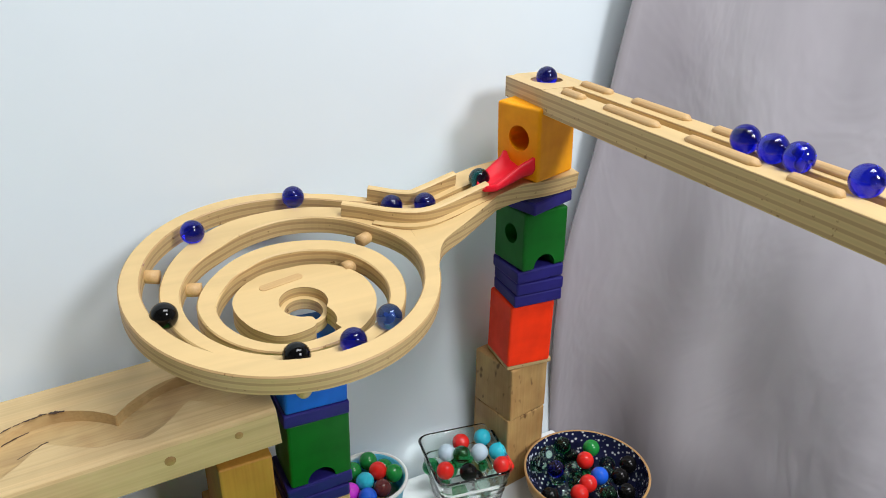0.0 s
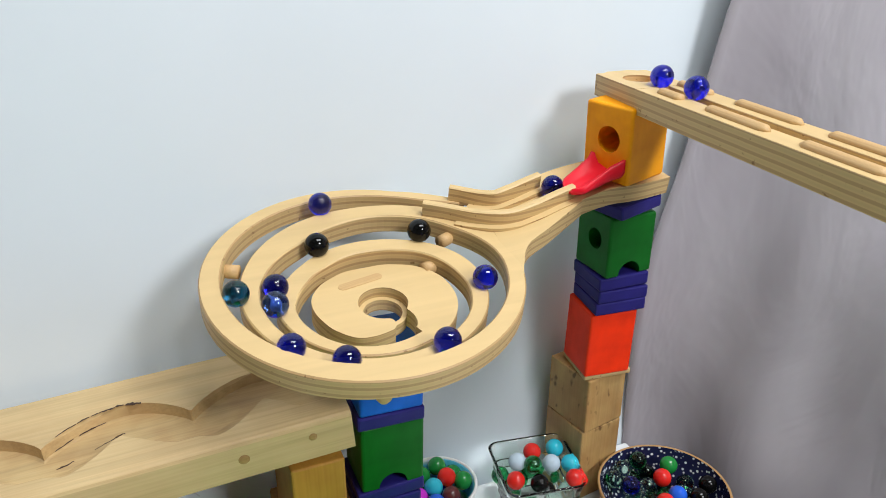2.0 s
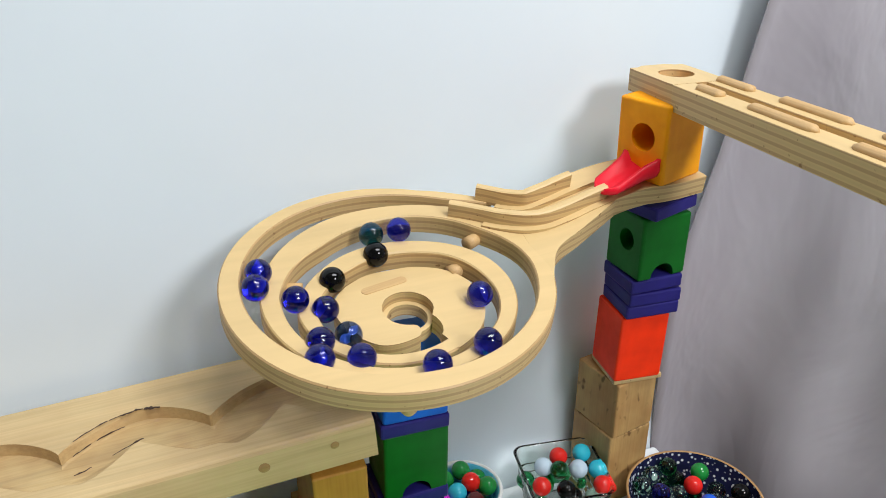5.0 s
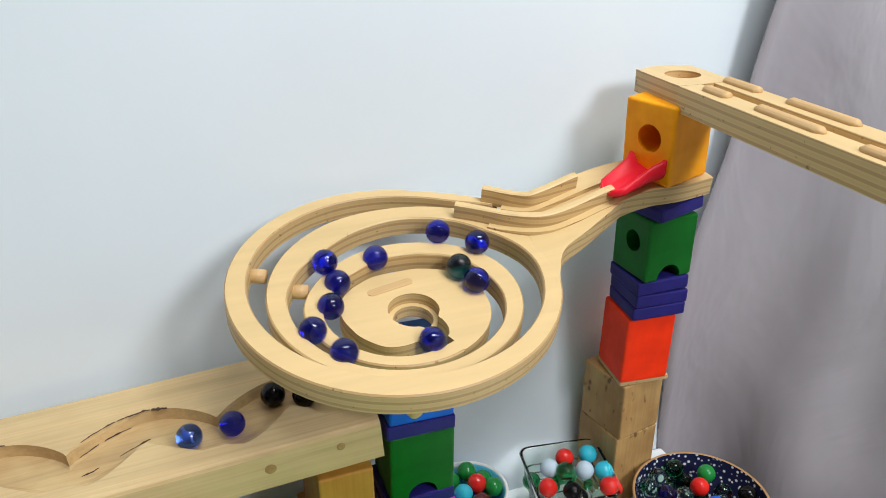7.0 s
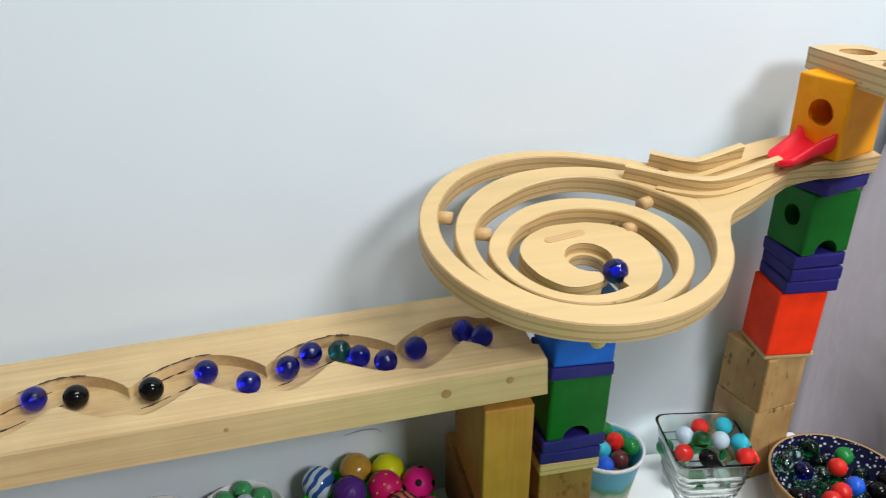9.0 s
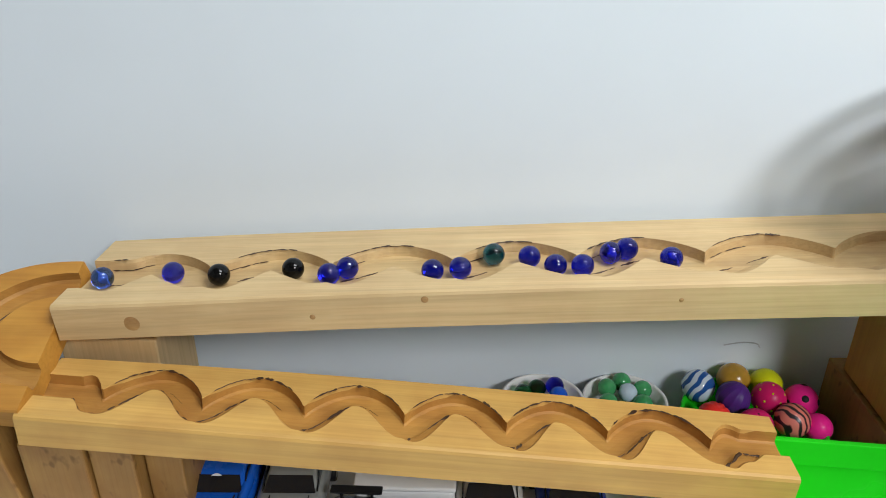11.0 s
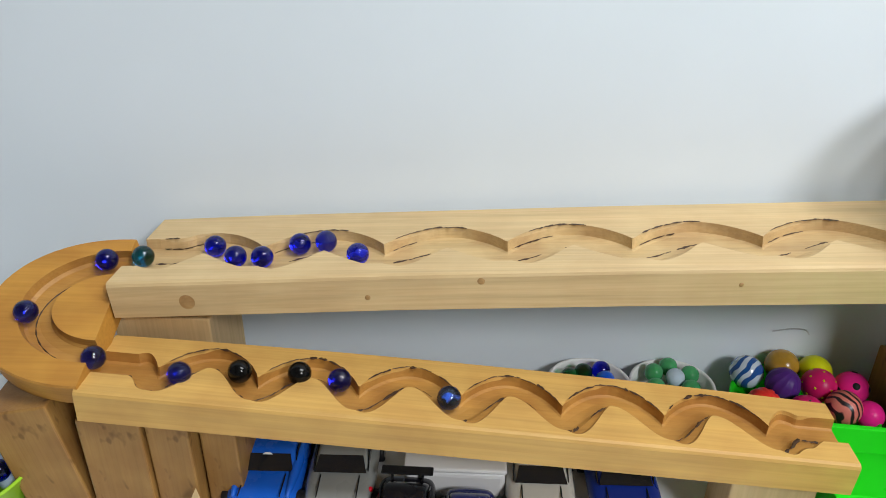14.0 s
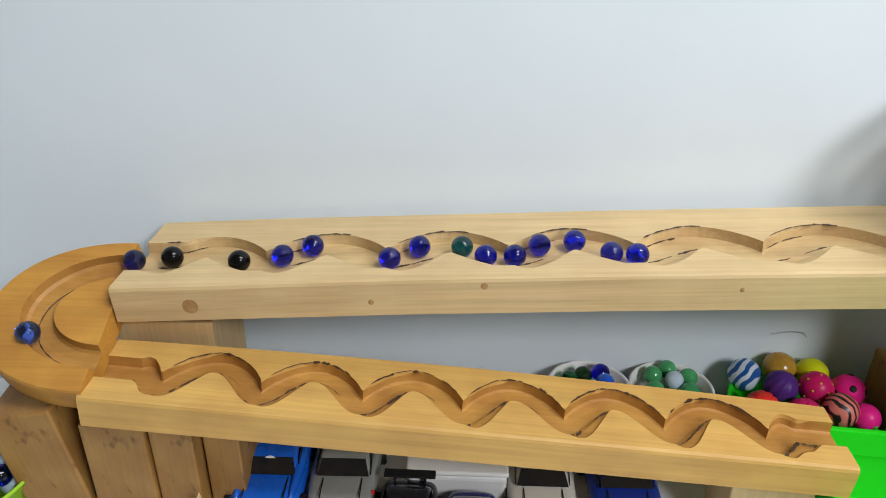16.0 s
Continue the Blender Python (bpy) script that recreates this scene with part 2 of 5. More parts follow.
def strips(sections, closed=False, caps=True, bm=None):
    """Skin between equal loops of points."""
    bm = bm or bmesh.new()
    loops = [[bm.verts.new(p) for p in s] for s in sections]
    n = len(loops[0])
    for a, b in zip(loops, loops[1:] + ([loops[0]] if closed else [])):
        for i in range(n):
            bm.faces.new((a[i], a[(i + 1) % n], b[(i + 1) % n], b[i]))
    if caps and not closed:
        bm.faces.new(loops[0][::-1]), bm.faces.new(loops[-1])
    return bm


def spline(points, n):
    """n points along a smooth line through the given ones."""
    p = [Vector(q) for q in points]
    p = [2 * p[0] - p[1]] + p + [2 * p[-1] - p[-2]]
    out = []
    for k in range(n):
        s = k / (n - 1) * (len(p) - 3)
        i = min(int(s), len(p) - 4)
        f = s - i
        a, b, c, d = p[i:i + 4]
        out.append(0.5 * ((2 * b) + (c - a) * f + (2 * a - 5 * b + 4 * c - d) * f * f + (3 * b - a - 3 * c + d) * f ** 3))
    return out


def lerp(table, x):
    """Smooth reading of a small table of (x, y)."""
    if x <= table[0][0]:
        (a, p), (b, q) = table[:2]
        return p + (q - p) / (b - a) * (x - a)
    for k in range(len(table) - 1):
        if x <= table[k + 1][0]:
            (a, p), (b, q) = table[k], table[k + 1]
            p0 = table[max(k - 1, 0)]
            q1 = table[min(k + 2, len(table) - 1)]
            m0 = (q - p0[1]) / (b - p0[0]) * (b - a)
            m1 = (q1[1] - p) / (q1[0] - a) * (b - a)
            f = (x - a) / (b - a)
            return (2 * f ** 3 - 3 * f * f + 1) * p + (f ** 3 - 2 * f * f + f) * m0 + (3 * f * f - 2 * f ** 3) * q + (f ** 3 - f * f) * m1
    return table[-1][1]

# ---- the room ----
def slab(name, x0, x1, y0, y1, z0, z1, mat, label=""):
    return solid(name, box(x0, x1, y0, y1, z0, z1), mat, Matrix(), label, "", kind="structure")


bm = box(-2.2, 1.6, 0, 0.06, -0.75, 2.0)
solid("wall_north", bm, WALLP, Matrix.Translation((0, 0.0615, 0)) @ pose(0, 0, 0, -3.1, 0, 0), "matt white painted wall behind the marble run", "wall", kind="structure")
slab("floor", -2.2, 1.6, -2.6, 0.3, -0.80, -0.75, paint("grey_floor", (0.30, 0.29, 0.28), 0.5))
# unseen ceiling and walls, added dark to hold down bounce light
slab("unseen_ceiling", -2.2, 1.6, -2.6, 0.3, 2.0, 2.05, ROOMP)
slab("unseen_wall_south", -2.2, 1.6, -2.66, -2.6, -0.75, 2.0, ROOMP)
slab("unseen_wall_west", -2.26, -2.2, -2.6, 0.2, -0.75, 2.0, ROOMP)
slab("unseen_wall_east", 1.6, 1.66, -2.6, 0.2, -0.75, 2.0, ROOMP)
tb = thing("table", Matrix(), "white laminate table under the whole marble run", "table")
part("tabletop", box(-1.35, 0.098, -0.55, 0.058, -0.025, 0.0, 0.003), TABLEP, tb)
for lx in (-1.25, 0.07):
    for ly in (-0.48, -0.02):
        part("leg", box(lx - 0.02, lx + 0.02, ly - 0.02, ly + 0.02, -0.75, -0.025, 0.002), TABLEP, tb)


# scuffs of the wall
def scuff(points, width):
    line = spline(points, 14)
    bm = strips([[(p.x - width, -0.0002, p.z), (p.x, -0.0002, p.z + width), (p.x + width, -0.0002, p.z), (p.x, -0.0002, p.z - width)] for p in line])
    return bm


GREYMARK = paint("pencil_grey", (0.58, 0.61, 0.64), 0.7)
wn = bpy.data.objects["wall_north"]
part("scuff_mark", scuff([(-0.345, 0, 0.068), (-0.33, 0, 0.071), (-0.318, 0, 0.070), (-0.314, 0, 0.066)], 0.0007), GREYMARK, wn)


# hanging cloth beside the wall
def cloth():
    bm = bmesh.new()
    nu, nv = 61, 75
    grid = []
    for j in range(nv):
        z = -0.70 + 1.85 * j / (nv - 1)
        row = []
        for i in range(nu):
            s = (i + 0.001) / (nu - 1)
            edge = lerp(((-0.75, 0.13), (-0.10, 0.100), (0.11, 0.092), (0.21, 0.098), (0.307, 0.121), (0.43, 0.145), (1.2, 0.33)), z)
            d, x, y = 0.0, edge, 0.060 - 0.055 * max(z, 0.0) * 0.2
            steps = int(s * 60)
            for q in range(steps):
                d = q * 0.0105
                turn = 22 * math.exp(-((d - 0.085 - 0.03 * z) / 0.035) ** 2) + (70 - 72 * max(0.0, z)) * min(1.0, d / 0.12) + min(1.0, d / 0.1) * (10 * math.sin(33 * d + 2.5 * z) + 6 * math.sin(71 * d - 5 * z + 1.0) + 5 * math.sin(19 * z + 25 * d))
                x += 0.0105 * math.cos(radians(turn))
                y -= 0.0105 * math.sin(radians(turn))
            row.append(bm.verts.new((x, y, z)))
        grid.append(row)
    for j in range(nv - 1):
        for i in range(nu - 1):
            bm.faces.new((grid[j][i], grid[j][i + 1], grid[j + 1][i + 1], grid[j + 1][i]))
    return bm


CLOTH, nt, bs = nodes_of("lilac_grey_cloth")
co = nt.nodes.new("ShaderNodeTexCoord")
n1 = add(nt, "ShaderNodeTexNoise", Scale=7.0, Detail=4.0, Roughness=0.6)
mpc = add(nt, "ShaderNodeMapping", Scale=(1.0, 1.0, 0.35))
link(nt, co.outputs["Object"], mpc.inputs[0]); link(nt, mpc.outputs[0], n1.inputs["Vector"])
cc = ramp(nt, n1.outputs["Fac"], [(0.3, (0.305, 0.28, 0.31)), (0.7, (0.42, 0.395, 0.425))])
link(nt, cc.outputs[0], bs.inputs["Base Color"])
bs.inputs["Roughness"].default_value = 0.85
bs.inputs["Sheen Weight"].default_value = 0.3
wv = add(nt, "ShaderNodeTexNoise", Scale=900.0)
link(nt, co.outputs["Object"], wv.inputs["Vector"])
cr_map = add(nt, "ShaderNodeMapping", Rotation=(0.0, 0.6, 0.0), Scale=(6.0, 6.0, 3.0))
link(nt, co.outputs["Object"], cr_map.inputs[0])
cr_n = add(nt, "ShaderNodeTexNoise", Scale=1.5, Detail=4.0, Roughness=0.55, Distortion=0.8)
link(nt, cr_map.outputs[0], cr_n.inputs["Vector"])
bumped(nt, bs, cr_n.outputs["Fac"], 0.3, 0.02)
ct = solid("cloth_backdrop", cloth(), CLOTH, Matrix(), "creased lilac-grey cloth hung beside the white wall", "curtain", smooth=True)
sm = ct.modifiers.new("thick", "SOLIDIFY")
sm.thickness = 0.0015

# ---- the spiral track ----
BALL = 0.0082
EX, EY, EN = Vector((1.0, 0.0, -0.0046)), Vector((0.0008, 0.9857, 0.1688)), Vector((0.0045, -0.1688, 0.9856))
CENTRE = Vector((-0.1933, -0.0306, 0.2921))
SPIRAL = Matrix((EX, EY, EN)).transposed().to_4x4()
SPIRAL.translation = CENTRE
RIM, GAP, PLY = 0.1016, 0.0096, 0.0138
LANE = [(0, 131), (20, 116), (40, 99.5), (60, 91), (90, 81.2), (120, 76.2), (150, 77.0), (180, 80.8), (210, 81.8), (240, 80.3), (270, 78.6),
        (300, 78.2), (330, 77.5), (360, 73.0), (390, 63.6), (420, 52.8), (450, 45.6), (480, 44.6), (510, 49.4), (540, 58.0), (570, 64.4),
        (600, 66.2), (630, 65.0), (660, 62.3), (690, 57.0), (720, 49.2), (750, 40.4), (780, 33.4), (810, 30.8), (840, 31.6), (870, 35.2),
        (900, 40.9), (930, 46.0), (960, 47.6), (990, 46.0), (1020, 42.0)]


def lane(phi):
    return lerp(LANE, phi) / 1000


def ride(phi):
    """Height of a marble's middle over the rim's top."""
    d = max(0.0, phi - 60)
    return 0.004 - 0.014 * d / 900 - 0.003 * (1 - math.sin(radians(phi))) * min(1.0, d / 60)


def top(psi):
    """Height of the ribbon's upper face."""
    f = min(1.0, max(0.0, (psi + 20) / 90))
    return f * (ride(max(psi, 60)) - 0.0052)


def on_plate(phi, r, h):
    return (r * math.cos(radians(phi)), r * math.sin(radians(phi)), h)


OUTER = [(36, 101.2), (41, 95), (46, 89.5), (59, 84.2), (73, 79.9), (89, 76.6), (107, 75.2), (128, 74.8), (153, 76.2), (180, 79), (210, 80.5), (240, 80.5), (270, 80.5), (300, 81), (320, 80.5), (345, 77.3),
         (364, 72.3), (375, 67.5), (392, 58.6), (411, 49.8), (435, 43.7), (463, 41.5), (494, 44.1), (513, 48.2), (534, 55.2), (546, 59), (570, 62), (600, 63.5), (630, 63.5), (660, 63),
         (675, 62.2), (690, 60), (703, 56.9), (721, 51.5), (737, 44.5), (760, 33.5), (796, 23.8), (849, 24.6), (876, 29.3), (904, 36.1), (934, 41.2)]
INNER = [(-326, 107), (-313, 97), (-300, 93.5), (-287, 92), (-259, 90.6), (-210, 89.5), (-150, 87.5), (-100, 86.8), (-60, 89), (-10, 90.2), (3, 88), (14, 83.5), (25, 78.5), (41, 74), (57, 68.9), (74, 63.8), (94, 57.9),
         (123, 54.3), (143, 57.3), (164, 62.5), (179, 66.5), (210, 70.2), (240, 71.5), (270, 71.2), (300, 70.8), (319, 70), (339, 66), (353, 60.8), (368, 55), (383, 48.3), (404, 38), (437, 29.5), (486, 28.5), (521, 35.8), (540, 43), (554, 49), (580, 53), (610, 55), (652, 53), (668, 52)]


def outer(psi):
    if psi <= 0:
        return max(RIM, lane(psi + 360) + GAP / 2 + 0.0065)
    return RIM if psi <= 36 else lerp(OUTER, psi) / 1000


def ribbon(a0, a1, step=4):
    secs = []
    psi = a0
    while psi <= a1 + 0.01:
        ro = outer(psi)
        ri = min(lerp(INNER, psi) / 1000, ro - 0.003)
        z, c = top(psi), 0.0009
        secs.append([on_plate(psi, r, h) for r, h in ((ri, z - c), (ri + c, z), (ro - c, z), (ro, z - c), (ro, z - PLY + c), (ro - c, z - PLY), (ri + c, z - PLY), (ri, z - PLY + c))])
        psi += step
    return strips(secs)


spiral = thing("spiral_track", SPIRAL, "round birch plywood spiral track with stepped turns and a centre hole", "marble track")
part("ribbon", ribbon(-326, 664), BIRCH, spiral)

# middle disc with its hook-shaped exit
disc = [on_plate(p, outer(p), 0)[:2] for p in range(652, 934, 4)]
lip = spline([disc[-1] + (0,), (-0.0300, -0.0325, 0), (-0.0195, -0.0435, 0), (-0.0087, -0.0458, 0), (0.0028, -0.0437, 0), (0.0066, -0.0412, 0), (0.0078, -0.0370, 0), (0.0070, -0.0335, 0)], 36)
disc += [(p.x, p.y) for p in lip[1:]]
hc, hr = (0.0065, -0.0165), 0.0158
disc += [(hc[0] + hr * math.cos(radians(a)), hc[1] + hr * math.sin(radians(a))) for a in range(-96, -384, -6)]
disc += [(0.0187, -0.0267), (0.0203, -0.0300), (0.0213, -0.0345), (0.0211, -0.0390), (0.0200, -0.0428), (0.0183, -0.0447)]
ZD = top(652)
dm = prism(disc, ZD - PLY, ZD)
part("centre_disc", dm, BIRCH, spiral)
ring = lathe([(0.0124, -0.016), (0.0124, -0.0075), (0.0156, -0.0075), (0.0156, -0.016), (0.0124, -0.016)], 40)
part("hole_ring", ring, BIRCH, spiral, "", pose(hc[0], hc[1], ZD))
bm = prism([(0.0125 * (1 if abs(a) < 90 else -1) + 0.0032 * math.cos(radians(a)), 0.0032 * math.sin(radians(a))) for a in range(-180, 180, 12)], 0, 0.0012)
part("inlaid_peg", bm, DOWEL, spiral, "", pose(-0.0010, 0.0085, ZD - 0.0008, 0, 0, 12))
for p, r, psi in ((157, 0.0860, -203), (163, 0.0590, 163), (25, 0.0745, 25), (15, 0.0510, 375)):
    h = top(psi) - 0.0095
    pg = lathe([(0, -0.0055), (0.003, -0.0050), (0.0044, -0.0034), (0.0046, 0.0), (0.0046, 0.0055), (0, 0.0055)], 16)
    part("spacer_peg", pg, DOWEL, spiral, "", pose(*on_plate(p, r, h), 90, 0, p - 90), True)
kb = lathe([(0, -0.0085), (0.003, -0.0075), (0.0046, -0.005), (0.0048, -0.002), (0.0048, 0.0)], 20)
part("foot_knob", kb, DOWEL, spiral, "", pose(-0.018, -0.0925, -PLY - 0.0003), True)

# arm from the tower with its two guide walls
CHUTE = [(0.246, 0.0490), (0.215, 0.0450), (0.180, 0.0460), (0.150, 0.0420), (0.127, 0.0372), (0.110, 0.0358), (0.0960, 0.0430), (0.0830, 0.0540), (0.0675, 0.0645), (0.0485, 0.0765)]


def arm_top(u):
    return 0.0004 + 0.0165 * max(0.0, min(1.0, (u - 0.085) / 0.115)) ** 1.2


line = spline([(x, y, 0) for x, y in CHUTE], 90)


def beside(i, d):
    a, b = line[max(i - 1, 0)], line[min(i + 1, len(line) - 1)]
    t = (b - a).normalized()
    return line[i] + Vector((-t.y, t.x, 0)) * d


secs = []
for i in range(0, 66):
    z = arm_top(line[i].x)
    o, q = beside(i, 0.0215), beside(i, -0.0235)
    g0, g1 = beside(i, 0.0046), beside(i, -0.0046)
    secs.append([(o.x, o.y, z), (o.x, o.y, z - PLY), (q.x, q.y, z - PLY), (q.x, q.y, z), (g1.x, g1.y, z), (g1.x, g1.y, z - 0.0035), (g0.x, g0.y, z - 0.0035), (g0.x, g0.y, z)])
part("arm", strips(secs), BIRCH, spiral)
NECK = [(0.0949, -0.0346), (0.0985, -0.0270), (0.1022, -0.0205), (0.1068, -0.0125), (0.1130, -0.0055), (0.1215, -0.0005), (0.1330, 0.0045), (0.1500, 0.0130), (0.1720, 0.0240)]
secs = []
for k in range(40):
    u = 0.0949 + (0.172 - 0.0949) * k / 39
    y, z = lerp(NECK, u), -0.0004 + 0.0167 * max(0.0, (u - 0.0949) / 0.105) ** 1.2
    y0 = min(y, 0.0280)
    inner = 0.0300 if u > 0.099 else -0.0100 + 0.04 * (u - 0.0949) / 0.0041
    secs.append([(u, inner, z), (u, inner, z - PLY), (u, y0, z - PLY), (u, y0, z)])
part("neck", strips(secs), BIRCH, spiral)


def guide(d, i0, i1, hgt):
    secs = []
    for i in range(i0, i1):
        z = arm_top(line[i].x)
        a, b = beside(i, d - 0.0030), beside(i, d + 0.0030)
        h = z + hgt
        secs.append([(a.x, a.y, z - 0.002), (a.x, a.y, h - 0.0008), (a.x * 0.8 + b.x * 0.2, a.y * 0.8 + b.y * 0.2, h), (a.x * 0.2 + b.x * 0.8, a.y * 0.2 + b.y * 0.8, h), (b.x, b.y, h - 0.0008), (b.x, b.y, z - 0.002)])
    return strips(secs)


part("back_guide", guide(-0.0125, 29, 74, 0.0105), BIRCH, spiral)
part("front_guide", guide(0.0135, 25, 81, 0.0095), BIRCH, spiral)


# ---- the upper rail ----
rail_u = Vector((-0.056, -1.0, 0.010)).normalized()
rail_v = Vector((1, -0.056, 0)).normalized()
rail_n = rail_u.cross(rail_v).normalized()
RAIL = Matrix((-rail_u, rail_n.cross(-rail_u), rail_n)).transposed().to_4x4()
RAIL.translation = Vector((0.0365, 0.0190, 0.3835))
# local x runs back towards the tower, y across, z up; the drop hole is at the origin
rail = thing("straight_rail", RAIL, "straight birch plywood rail with a slotted channel on the orange block", "marble track")


def rail_board():
    bm = bmesh.new()
    n = 40
    hole = [(0.0125 * math.cos(2 * math.pi * k / n), 0.0125 * math.sin(2 * math.pi * k / n)) for k in range(n)]
    out = []
    for k in range(n):
        a = 2 * math.pi * k / n
        c, s = math.cos(a), math.sin(a)
        q = min(0.0300 / max(abs(c), 1e-6), 0.0222 / max(abs(s), 1e-6))
        x, y = q * c, q * s
        if x > 0.022 and abs(y) > 0.014:
            x -= 0.004
        out.append((x, y))
    for z, flip in ((0.0, False), (-0.0160, True)):
        a = [bm.verts.new((x, y, z)) for x, y in hole]
        b = [bm.verts.new((x, y, z)) for x, y in out]
        for k in range(n):
            f = (a[k], b[k], b[(k + 1) % n], a[(k + 1) % n])
            bm.faces.new(f[::-1] if flip else f)
        if z == 0.0:
            ta, tb_ = a, b
    for k in range(n):
        bm.faces.new((ta[k], ta[(k + 1) % n], a[(k + 1) % n], a[k]))
        bm.faces.new((tb_[k], b[k], b[(k + 1) % n], tb_[(k + 1) % n]))
    return bm


part("rail_end", rail_board(), BIRCH, rail)
part("rail_side", box(-0.66, -0.0299, 0.0048, 0.0222, -0.0178, 0.0, 0.0008), BIRCH, rail)
part("rail_side", box(-0.66, -0.0299, -0.0222, -0.0048, -0.0178, 0.0, 0.0008), BIRCH, rail)
part("channel_floor", box(-0.66, -0.0299, -0.0050, 0.0050, -0.0178, -0.0062), BIRCH, rail)


def bar(length, r=0.0042):
    secs = []
    for k in range(15):
        s = k / 14
        x = (s - 0.5) * length
        q = r * min(1.0, 0.35 + 3.2 * math.sin(math.pi * s))
        secs.append([(x, q * math.cos(a), q * 0.75 * math.sin(a)) for a in [2 * math.pi * j / 14 for j in range(14)]])
    return strips(secs)


for x, y, ln in ((-0.057, 0.0120, 0.024), (-0.123, 0.0120, 0.056), (-0.205, 0.0130, 0.056), (-0.268, 0.0130, 0.032), (-0.046, -0.0150, 0.036), (-0.117, -0.0160, 0.058), (-0.194, -0.0150, 0.052), (-0.256, -0.0130, 0.034)):
    part("guide_bar", bar(ln), DOWEL, rail, "", pose(x, y, 0.0005), True)
for x in (-0.046, -0.262):
    part("under_knob", lathe([(0, -0.005), (0.009, -0.004), (0.011, -0.0015), (0.011, 0)], 24), DOWEL, rail, "", pose(x, -0.004, -0.0179), True)


# ---- wavy wooden beams ----
def beam(length, faces, thick, edges, scoop):
    """Top face with a carved wavy groove and shallow scoops before it; u along, v across."""
    bm = bmesh.new()
    nu = int(length / 0.0014)
    prof = ((0.0, 0.0), (0.03, 0.0028), (0.09, 0.0050), (0.26, 0.0061), (0.60, 0.0065), (0.88, 0.0064), (0.975, 0.0058), (1.0, 0.0))
    rows = []
    rnd = random.Random(4)
    for i in range(nu + 1):
        u = length * i / nu
        f, b, dep = edges(u)
        v0, v1 = faces(u)
        b += 0.0001 * math.sin(u * 900) * rnd.random()
        sh = scoop(u)
        low = 0.0030 * min(1.0, sh / 0.005)
        g = f - max(sh, 0.0005)
        pts = [(v0, -thick), (v0, -0.0030), (v0 + 0.0008, -0.0010), (v0 + 0.0028, 0.0), ((v0 + g) / 2, 0.0), (g, 0.0), (g * 0.75 + f * 0.25, -low * 0.6), (f - 0.0002, -low)]
        pts += [(f + (b - f) * s, -max(d * dep, low)) for s, d in prof]
        pts += [(b + 0.0004, 0.0), ((b + v1) / 2, 0.0), (v1 - 0.0025, 0.0), (v1, -0.0025), (v1, -thick)]
        rows.append([bm.verts.new((u, v, z)) for v, z in pts])
    n = len(rows[0])
    for a, b in zip(rows, rows[1:]):
        for j in range(n):
            fc = bm.faces.new((a[j], a[(j + 1) % n], b[(j + 1) % n], b[j]))
            # groove faces take the second material; on the honey beam it includes painted shade
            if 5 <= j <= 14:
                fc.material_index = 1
    bm.faces.new(rows[0][::-1]), bm.faces.new(rows[-1])
    return bm


UP_YAW, UP_PITCH = math.atan(-0.030), math.atan(0.0605)
UP_X0, UP_X1 = -0.8600, -0.2130


def up_y(x):
    return -0.0155 - 0.030 * (x + 0.215)


def up_z(x):
    return 0.2035 + 0.0605 * (x + 0.215)


def wave(x, peak, period):
    return abs(math.cos(math.pi * (x - peak) / period))


def up_skew(u):
    """The groove and both long faces run a little askew to the beam's axis."""
    return 0.0205 * (min(u, 0.36) - 0.20) + 0.006 * max(0.0, u - 0.36)


def up_faces(u):
    return up_skew(u) - 0.0435 - 0.0040 * max(0.0, 1 - u / 0.20), up_skew(u) + 0.0625 - 0.0030 * max(0.0, 1 - u / 0.10)


def up_scoop(u):
    ph = ((u - 0.146) / 0.0905 + 0.5) % 1.0
    return 0.0060 * math.sin(math.pi * ph / 0.46) if 0.02 < ph < 0.44 else 0.0


def up_edges(u):
    x = UP_X0 + u
    c = wave(x, -0.354, 0.0905)
    near = abs((u - 0.146 + 0.04525) % 0.0905 - 0.04525)
    lip = max(0.0, 1 - near / 0.033)
    f, b = -0.0255 + 0.0215 * lip ** 1.15, 0.0025 + 0.0265 * c ** 0.8
    for x_end, k in ((UP_X0, 1), (UP_X1, -1)):
        w = max(0.0, min(1.0, 1 - (abs(x - x_end) - 0.028) / 0.010))
        f, b = f * (1 - w) + w * (-0.0215), b * (1 - w) + w * 0.0210
    return f + up_skew(u), b + up_skew(u), 1.42


def beam_pose(x0, y, z, yaw, pitch):
    return Matrix.Translation((x0, y(x0), z(x0))) @ Euler((0, -pitch, yaw)).to_matrix().to_4x4()


ub = solid("upper_beam", beam((UP_X1 - UP_X0) * 1.0022, up_faces, 0.0280, up_edges, up_scoop), [PINE, GROOVE_PALE], beam_pose(UP_X0, up_y, up_z, UP_YAW, UP_PITCH), "long pale pine beam with a carved scalloped marble groove", "wooden beam", "wavy beams")
LO_X0, LO_X1 = -0.8640, -0.3545


def lo_y(x):
    return -0.0905 - 0.018 * (x + 0.61)


def lo_z(x):
    return 0.0667 - 0.0621 * x


def lo_faces(u):
    return -0.0250, 0.0400 + 0.0075 * (1 - ((u - 0.23) / 0.28) ** 2)


def lo_scoop(u):
    """Crescents carved on the rising side of each tooth."""
    ph = ((LO_X0 + u + 0.7850) / 0.0695 + 0.5) % 1.0
    return (0.0060 + 0.0050 * min(1.0, u / 0.3)) * math.sin(math.pi * ph / 0.48) ** 1.2 if 0.01 < ph < 0.47 and u > 0.03 else 0.0


